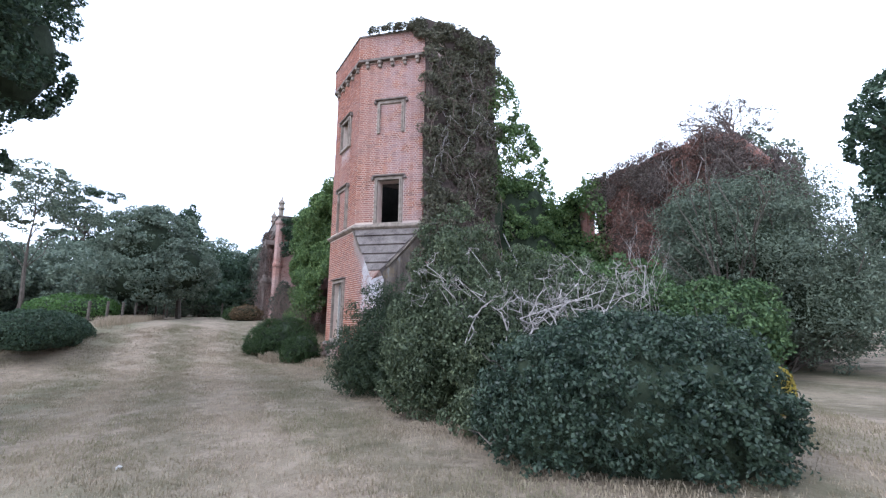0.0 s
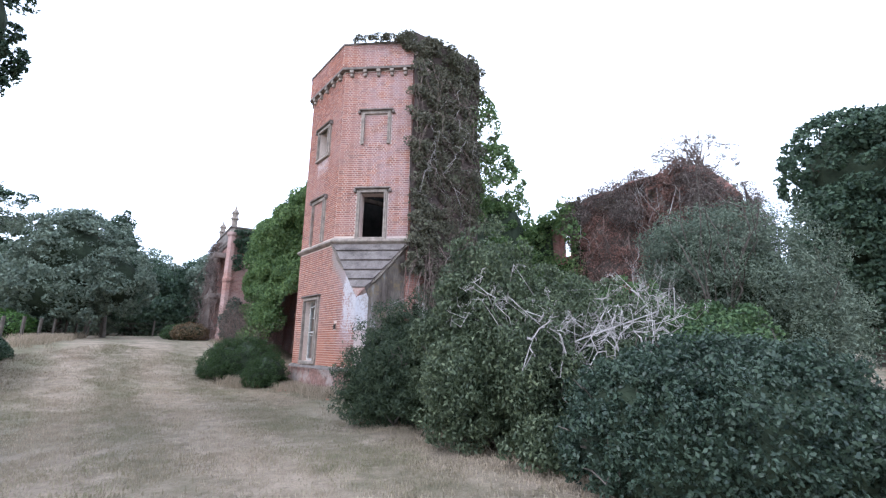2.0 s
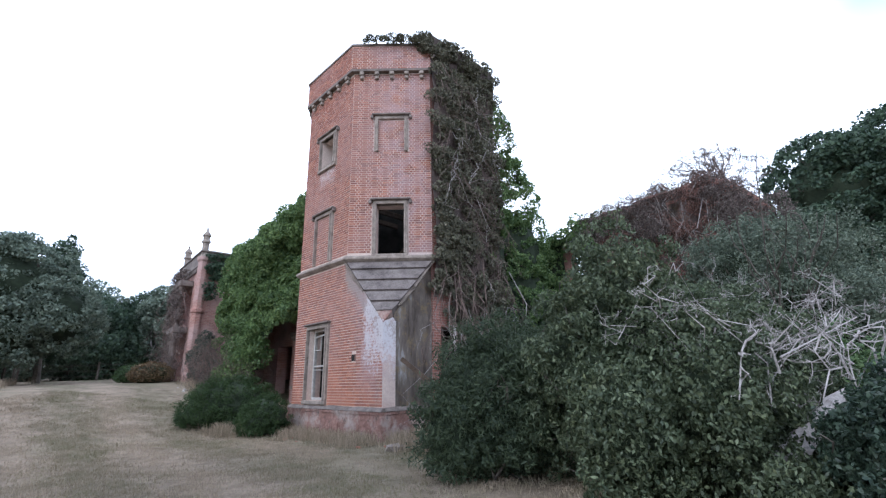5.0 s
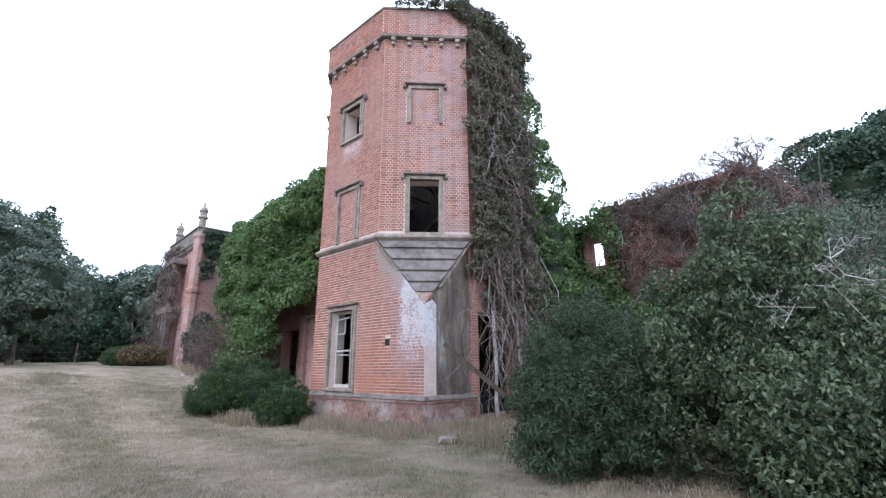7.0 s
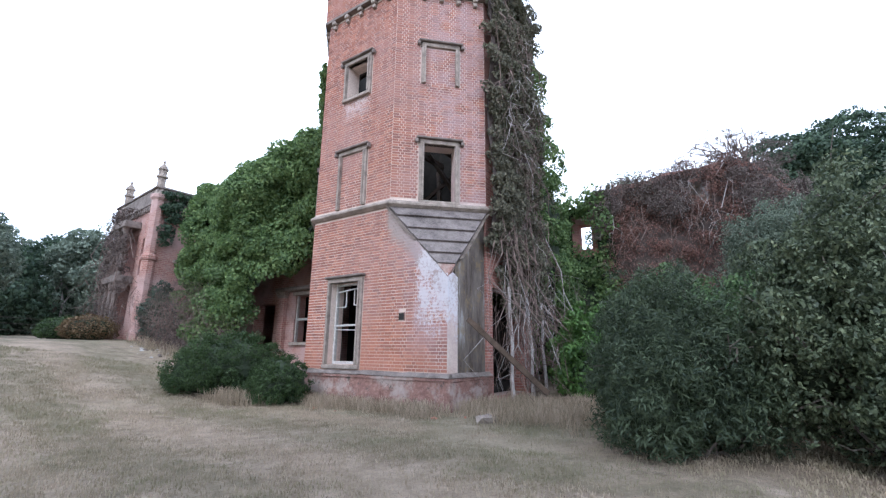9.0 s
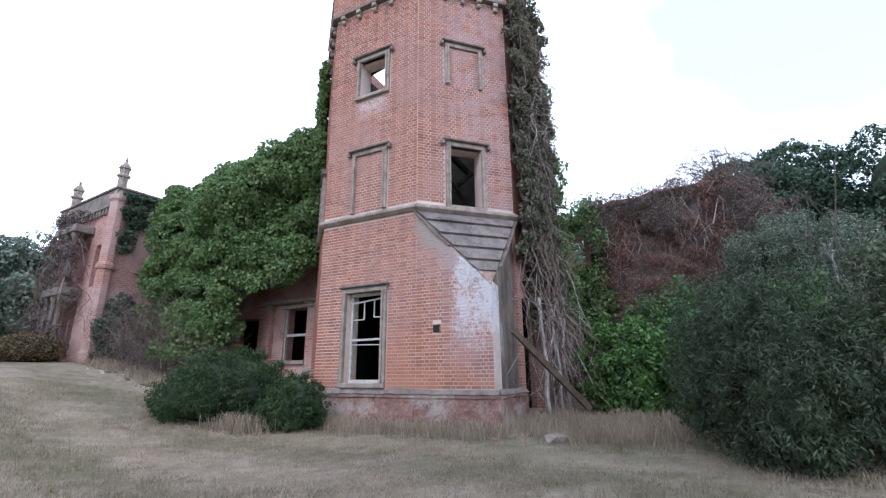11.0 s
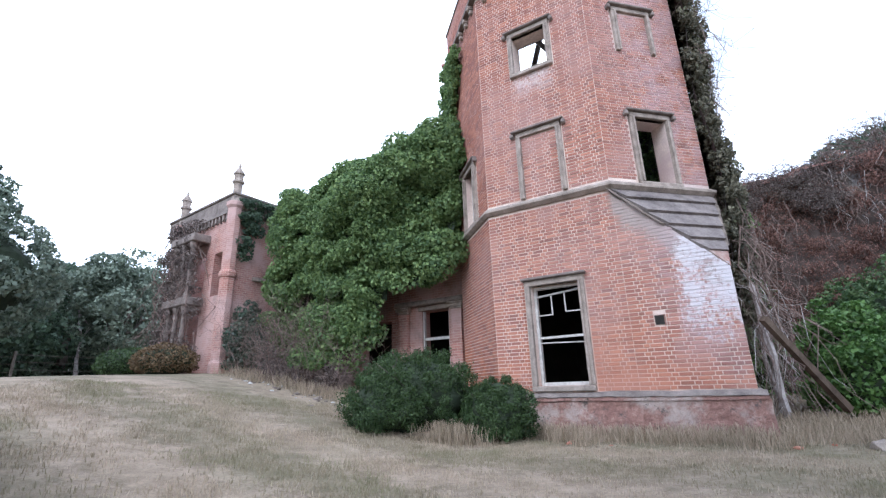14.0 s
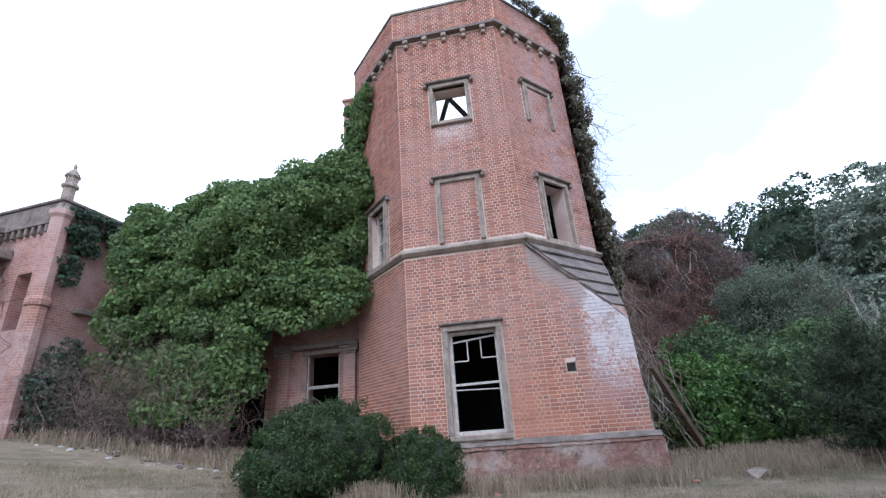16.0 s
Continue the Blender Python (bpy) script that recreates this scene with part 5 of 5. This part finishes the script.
bush("dry_shrub", (fx, fy), [(0, 0, 0.45, 0.8, 0.7, 0.7), (-0.9, 0.9, 0.5, 0.9, 0.8, 0.7), (0.7, -0.7, 0.3, 0.6, 0.6, 0.5)], 8000, 0.06, DEADLEAF, "withered brown shrub under the ivy", "shrub", 44, shell=0.6, core_mat=TWIG_SHADE, core_scale=0.6)


# ---- trees ----
# near tree whose branches hang into the lawn
r = np.random.default_rng(51)
tree("lawn_tree", (-14.6, 1.6), 11, [(0, 0, 8.5, 4.2, 4.0, 3.5), (4.1, 3.1, 7.8, 1.6, 1.55, 1.6), (3.8, 3.0, 9.4, 2.6, 2.2, 2.0), (2.35, 5.7, 8.3, 1.2, 1.2, 2.0), (2.0, 5.5, 5.5, 0.7, 0.7, 0.7), (1.2, 3.6, 8.8, 1.5, 1.5, 2.0)], 1500, 90, 0.34, 0.12, DARKTREE, "dark spreading broadleaf tree at the lawn's edge", 51, 0.4)
far = [
    # foot, height, blobs, clumps, radius, size, mat, label, trunk
    ((-26.2, 24.4), 7.8, [(0, 0, 4.8, 2.8, 2.8, 2.6), (-2.0, 0.5, 3.2, 2.0, 2.0, 2.1), (2.2, 0.8, 3.4, 2.1, 2.1, 2.1), (0.4, -1.0, 2.4, 3.0, 2.6, 1.8), (0.2, 0, 6.3, 1.5, 1.5, 1.1)], 1150, 0.42, 0.18, OAK, "broad round-crowned green parkland tree by the fence", 0.3),
    ((-26.2, 27.6), 9.0, [(0, 0, 6.6, 0.75, 0.75, 2.0), (0.6, 0, 5.0, 0.9, 0.9, 2.0)], 170, 0.35, 0.16, DARKTREE, "slender dark tree with drooping twigs", 0.15),
    ((-49.5, 38.0), 13.5, [(0, 0, 13.4, 2.6, 3, 0.3), (-2.2, 0, 11.6, 2.8, 2.6, 0.35), (1.8, 0, 10.2, 3.0, 3, 0.4), (-1.6, 0, 8.6, 3.6, 3, 0.45), (1.0, 0, 7.0, 4.0, 3, 0.5)], 260, 0.5, 0.22, DARKTREE, "dark layered cedar behind the lawn", 0.45),
    ((-24.6, 16.3), 8.2, [(0, 0, 6.8, 1.8, 1.8, 1.0), (1.4, 0.9, 5.6, 1.3, 1.3, 0.7), (-1.0, 0, 5.5, 1.2, 1.2, 0.7)], 150, 0.32, 0.13, WILLOW, "thin-crowned pale grey-green tree", 0.10),
]
for k, (f, h, bl, cl, rad, sz, mt, lb, tr) in enumerate(far):
    tree("park_tree", f, h, bl, cl, 60, rad, sz, mt, lb, 60 + k, tr)
r = np.random.default_rng(70)
for k in range(30):
    ang, dist = math.radians(-70 + k * 1.75 + r.uniform(-0.8, 0.8)), r.uniform(44, 62)
    x, y = dist * math.sin(ang), dist * math.cos(ang)
    h = r.uniform(4.6, 7.2)
    w = r.uniform(2.3, 3.4)
    tree("woodland_tree", (x, y), h, [(0, 0, h * 0.6, w, w, h * 0.42), (r.uniform(-2, 2), 0, h * 0.35, w * 0.9, w * 0.9, h * 0.33)], 300, 50, 0.6, 0.24, OAK if k % 4 else DARKTREE, "green tree of the distant woodland", 71 + k, 0.3, group="distant woodland", limbs=3)
r = np.random.default_rng(130)
ang = np.radians(r.uniform(-82, 75, 3400))
dist = r.uniform(60, 70, 3400)
cen = np.stack([dist * np.sin(ang), dist * np.cos(ang), np.zeros(3400)], 1)
cen[:, 2] = [ground_z(x, y) + h for (x, y, _), h in zip(cen, r.uniform(-0.5, 4.2, 3400))]
p, o = clump_leaves(r, cen, np.tile((0, -0.8, 0.6), (3400, 1)), 1.0, 26)
tagged(part("woodland_undergrowth", leaf_mesh("woodland_undergrowth", p, o, 0.5, r, 0.7), OAK), "dense green undergrowth of the distant wood", "undergrowth", kind="stuff")
right = [
    ((18.6, 25.6), 14.5, [(0, 0, 10.2, 3.2, 3.2, 3.8), (0.4, 0.2, 4.4, 3.8, 3.6, 4.0), (-1.2, -0.5, 6.5, 2.3, 2.3, 2.4)], 1200, 0.6, 0.24, DARKTREE, "tall dark evergreen tree beside the ruin", 0.4),
    ((25.0, 27.0), 17.0, [(0, 0, 11.3, 4.0, 4.0, 5.0), (1.5, -1.5, 5, 4.5, 4.5, 5)], 1150, 0.8, 0.28, DARKTREE, "dark round tree behind the ruin", 0.35),
    ((26.0, 19.0), 17.0, [(0, 0, 10, 5, 5, 6), (1, 1, 5, 5.5, 5, 4.5)], 520, 0.9, 0.3, DARKTREE, "tall dark broadleaf tree", 0.45),
    ((19.5, 12.5), 13.0, [(0, 0, 7.0, 3.8, 3.6, 5.2), (-1.8, 0.4, 3.6, 3.2, 3.0, 3.3)], 700, 0.6, 0.24, OAK, "rounded green tree beyond the lawn", 0.3),
    ((16.0, 38.0), 16.0, [(0, 0, 10, 3, 3, 5.5)], 220, 0.9, 0.3, WILLOW, "pale distant weeping tree", 0.3),
]
for k, (f, h, bl, cl, rad, sz, mt, lb, tr) in enumerate(right):
    tree("park_tree", f, h, bl, cl, 60, rad, sz, mt, lb, 100 + k, tr)

# ---- left edge of the lawn ----
bush("hedge", (-17.4, 12.6), [(0, 0, 0.5, 1.3, 1.3, 0.75), (-1.2, 1.3, 0.5, 1.2, 1.2, 0.75), (1.1, -1.2, 0.5, 1.2, 1.2, 0.75), (-2.4, 0.2, 0.5, 1.2, 1.2, 0.7)], 34000, 0.09, DARKTREE, "rough dark green hedge at the lawn's edge", "hedge", 120, core_scale=0.8)
bush("hedge", (-29.0, 22.0), [(0, 0, 0.7, 2.2, 1.6, 0.9), (-3, 1.5, 0.7, 2.2, 1.6, 0.9), (3, -1.2, 0.6, 1.8, 1.5, 0.8)], 14000, 0.14, BRIGHT, "yellow-green clipped hedge by the fence", "hedge", 121, core_scale=0.8)
post_mesh = None
for k in range(7):
    u = k / 6
    x, y = -20.3 - 7.5 * u, 16.4 + 11.5 * u
    fence = thing("fence_post", Matrix.Translation((x, y, ground_z(x, y))), "grey weathered timber fence post", "fence post", "lawn fence")
    if post_mesh is None:
        bm = bmesh.new()
        box(bm, -0.05, -0.05, -0.1, 0.05, 0.05, 1.05, 0.01)
        post_mesh = part("post", bm, BARK, fence).data
    else:
        ob = new("post", post_mesh)
        ob.parent = fence


for k, (x, y) in enumerate(((-31.0, 26.0), (-28.6, 29.0), (-26.2, 32.0), (-23.8, 35.0))):
    m = thing("field_fence", Matrix.Translation((x, y, ground_z(x, y))) @ pose(0, 0, 0, 0, 0, math.degrees(math.atan2(3.0, 2.4))), "dark wire-and-post field fence", "fence", "field fence")
    bm = bmesh.new()
    box(bm, -0.05, -0.05, -0.15, 0.05, 0.05, 1.15, 0.01)
    part("post", bm, BARK, m)
    for z in (0.35, 0.7, 1.02):
        bm = bmesh.new()
        tube(bm, [(0, 0, z), (1.92, 0, z - 0.04), (3.84, 0, z)], [0.012] * 3, 4)
        part("wire", bm, BARK, m)
for k, (x, y) in enumerate(((-26.0, 37.0), (-25.2, 38.0), (-24.9, 37.5), (-24.2, 38.6))):
    tree("slender_tree", (x, y), 6.4, [(0, 0, 5.0, 1.1, 1.1, 1.5)], 70, 60, 0.45, 0.2, OAK, "slender pale-trunked tree at the wood's edge", 140 + k, 0.10, (0.3 * (k - 1.5), 0), DEAD_WOOD, 4, "slender trees")


# ---- dry grass ----
def tufts(name, spots, blades, height, label, seed, mat=None):
    r = np.random.default_rng(seed)
    root_pts = np.repeat(np.array(spots), blades, 0)
    n = len(root_pts)
    root_pts[:, :2] += r.normal(0, 0.10, (n, 2))
    h = height * r.uniform(0.4, 1.2, n)
    lean = r.normal(0, 0.3, (n, 2)) * h[:, None]
    side = r.normal(0, 1, (n, 2))
    side /= np.linalg.norm(side, axis=1)[:, None]
    side *= 0.006
    v = np.zeros((n, 4, 3))
    v[:, 0, :2], v[:, 1, :2] = root_pts[:, :2] - side, root_pts[:, :2] + side
    v[:, 0, 2] = v[:, 1, 2] = root_pts[:, 2] - 0.02
    v[:, 2, :2], v[:, 3, :2] = root_pts[:, :2] + lean + side * 0.6, root_pts[:, :2] + lean - side * 0.6
    v[:, 2, 2] = v[:, 3, 2] = root_pts[:, 2] + h
    me = bpy.data.meshes.new(name)
    me.vertices.add(4 * n), me.loops.add(4 * n), me.polygons.add(n)
    me.vertices.foreach_set("co", v.reshape(-1))
    me.loops.foreach_set("vertex_index", np.arange(4 * n, dtype=np.int32))
    me.polygons.foreach_set("loop_start", np.arange(0, 4 * n, 4, dtype=np.int32))
    me.update(calc_edges=True)
    return tagged(part(name, me, mat or STRAW), label, "grass", kind="stuff")


r = np.random.default_rng(80)
spots = []
while len(spots) < 620:
    u, off = r.uniform(-4.5, 14.0), abs(r.normal(0, 0.5))
    v = -0.18 - off
    if u > 5.5:
        v += 1.3
    if u < -0.3:
        v += r.uniform(0, 3.0)
    elif r.random() < 0.6:
        continue
    x, y, _ = W(u, v)
    if noise.noise(Vector((x * 0.9, y * 0.9, 1.0))) > r.uniform(-0.6, 0.5):
        spots.append((x, y, ground_z(x, y)))
tufts("dry_grass", spots, 30, 0.24, "long dry straw-coloured grass along the walls", 81)
spots = []
for k in range(70):
    x, y = r.normal(-10.1, 0.3), r.normal(15.85, 0.2)
    spots.append((x, y, ground_z(x, y)))
for k in range(120):
    u, v = r.uniform(7.0, 14.0), r.uniform(-0.9, 0.6)
    x, y, _ = W(u, v)
    spots.append((x, y, ground_z(x, y)))
for k in range(260):
    q = r.random()
    x, y = -19.0 - 8.0 * q + r.normal(0, 0.5), 16.2 + 9.5 * q + r.normal(0, 0.5)
    spots.append((x, y, ground_z(x, y)))
tufts("tall_dry_grass", spots, 22, 0.30, "tall dead grass stalks at the shrubs", 82)
spots = []
while len(spots) < 30000:
    x, y = r.uniform(-18, 4.5), r.uniform(1.2, 19)
    if 0.84 * y + 0.54 * x < 10.5 and r.random() < 0.35 + 0.65 * (noise.noise(Vector((x * 0.8, y * 0.8, 5.0))) > -0.05):
        spots.append((x, y, ground_z(x, y)))
tufts("lawn_grass", spots, 9, 0.035, "short sun-dried grass of the lawn", 83, LAWN)

# ---- small things ----
def chip(name, x, y, size, mat, label, category, seed, group=""):
    """A small broken lump lying on the ground."""
    r = np.random.default_rng(seed)
    bm = bmesh.new()
    bmesh.ops.create_icosphere(bm, subdivisions=1, radius=1, matrix=Matrix.Diagonal((size, size * r.uniform(0.5, 0.9), size * r.uniform(0.3, 0.5), 1)))
    for v in bm.verts:
        v.co *= r.uniform(0.75, 1.2)
    ob = part(name, bm, mat)
    ob.matrix_world = pose(x, y, ground_z(x, y) + size * 0.15, 0, 0, r.uniform(0, 360))
    return tagged(ob, label, category, group)


for k in range(90):
    u, v = r.uniform(6.5, 12.5), r.normal(-0.9, 0.35)
    x, y, _ = W(u, v)
    pale = k % 3 == 0
    chip("rubble", x, y, 0.02 + 0.09 * r.random() ** 2, PAINT if pale else STONE_DARK, "pale broken plaster on the ground" if pale else "broken brick rubble on the ground", "rubble", 200 + k, "rubble by the house")
for k in range(14):
    u, v = r.uniform(-1.5, 4.0), r.uniform(-1.1, -0.4)
    x, y, _ = W(u, v)
    chip("rubble", x, y, r.uniform(0.04, 0.10), BRICK if k % 2 else STONE, "broken brick lying in dry grass", "rubble", 260 + k, "rubble by the tower")
sx, sy, _ = W(-1.3, -0.6)
chip("fallen_stone", sx, sy, 0.26, STONE, "pale fallen stone block in the dry grass", "stone", 280)
chip("paper_scrap", -4.53, 4.53, 0.06, PAINT, "small white paper scrap on the lawn", "litter", 281)

# ---- bricks of the tower ----
def brick_walls():
    r = np.random.default_rng(90)
    for i in (7, 0, 6):
        holes = [(h[0] - 0.15, h[1] + 0.15, h[2] - (0.1 if h in SIDES[i] else 0), h[3] + 0.12) for h in SIDES[i] + BLIND[i]]
        z0 = Z_STRING + 0.1 if i == 0 else Z_PLINTH
        stuff = []
        for b in flemish(0.004, side(i) - 0.004, z0, Z_CORBEL - 0.09, holes, r):
            if Z_STRING - 0.12 < b[3] and b[2] < Z_STRING + 0.11:
                continue
            stuff.append(b)
        brick_field("brickwork", stuff, face_pose(i), tower)
    for i in (7, 0, 6):
        (x0, y0), (x1, y1) = offset_ring(0.14)[i], offset_ring(0.14)[(i + 1) % 8]
        m = pose(x0, y0, 0, 0, 0, math.degrees(math.atan2(y1 - y0, x1 - x0)))
        brick_field("brickwork", list(flemish(0.004, math.hypot(x1 - x0, y1 - y0) - 0.004, Z_CORBEL + 0.01, Z_TOP, [], r)), m, tower)
    # the corner wall: single bricks low down, joined above
    stretcher = header = None
    joined, count = [], 0
    for b in flemish(-C + 0.004, -0.004, Z_PLINTH, Z_STRING - 0.15, [(-1.38, -1.16, 2.02, 2.26)], r):
        a, e, c, d, f = b
        top = Z_B + (Z_STRING - 0.12 - Z_B) * (-(a + e) / 2) / C
        if d > top:
            continue
        if c < 2.6 and count < 300 and (abs(e - a - 0.208) < 0.002 or abs(e - a - 0.0955) < 0.002):
            long = e - a > 0.15
            me = stretcher if long else header
            if me is None:
                bm = bmesh.new()
                box(bm, 0, -0.006, 0, e - a, 0.01, d - c, 0.003)
                ob = part("brick", bm, BRICK, tower)
                if long:
                    stretcher = ob.data
                else:
                    header = ob.data
            else:
                ob = new("brick", me)
                ob.parent = tower
            ob.location = (a, 0.005 - f, c)
            count += 1
        else:
            joined.append(b)
    brick_field("brickwork", joined, Matrix.Identity(4), tower)


brick_walls()
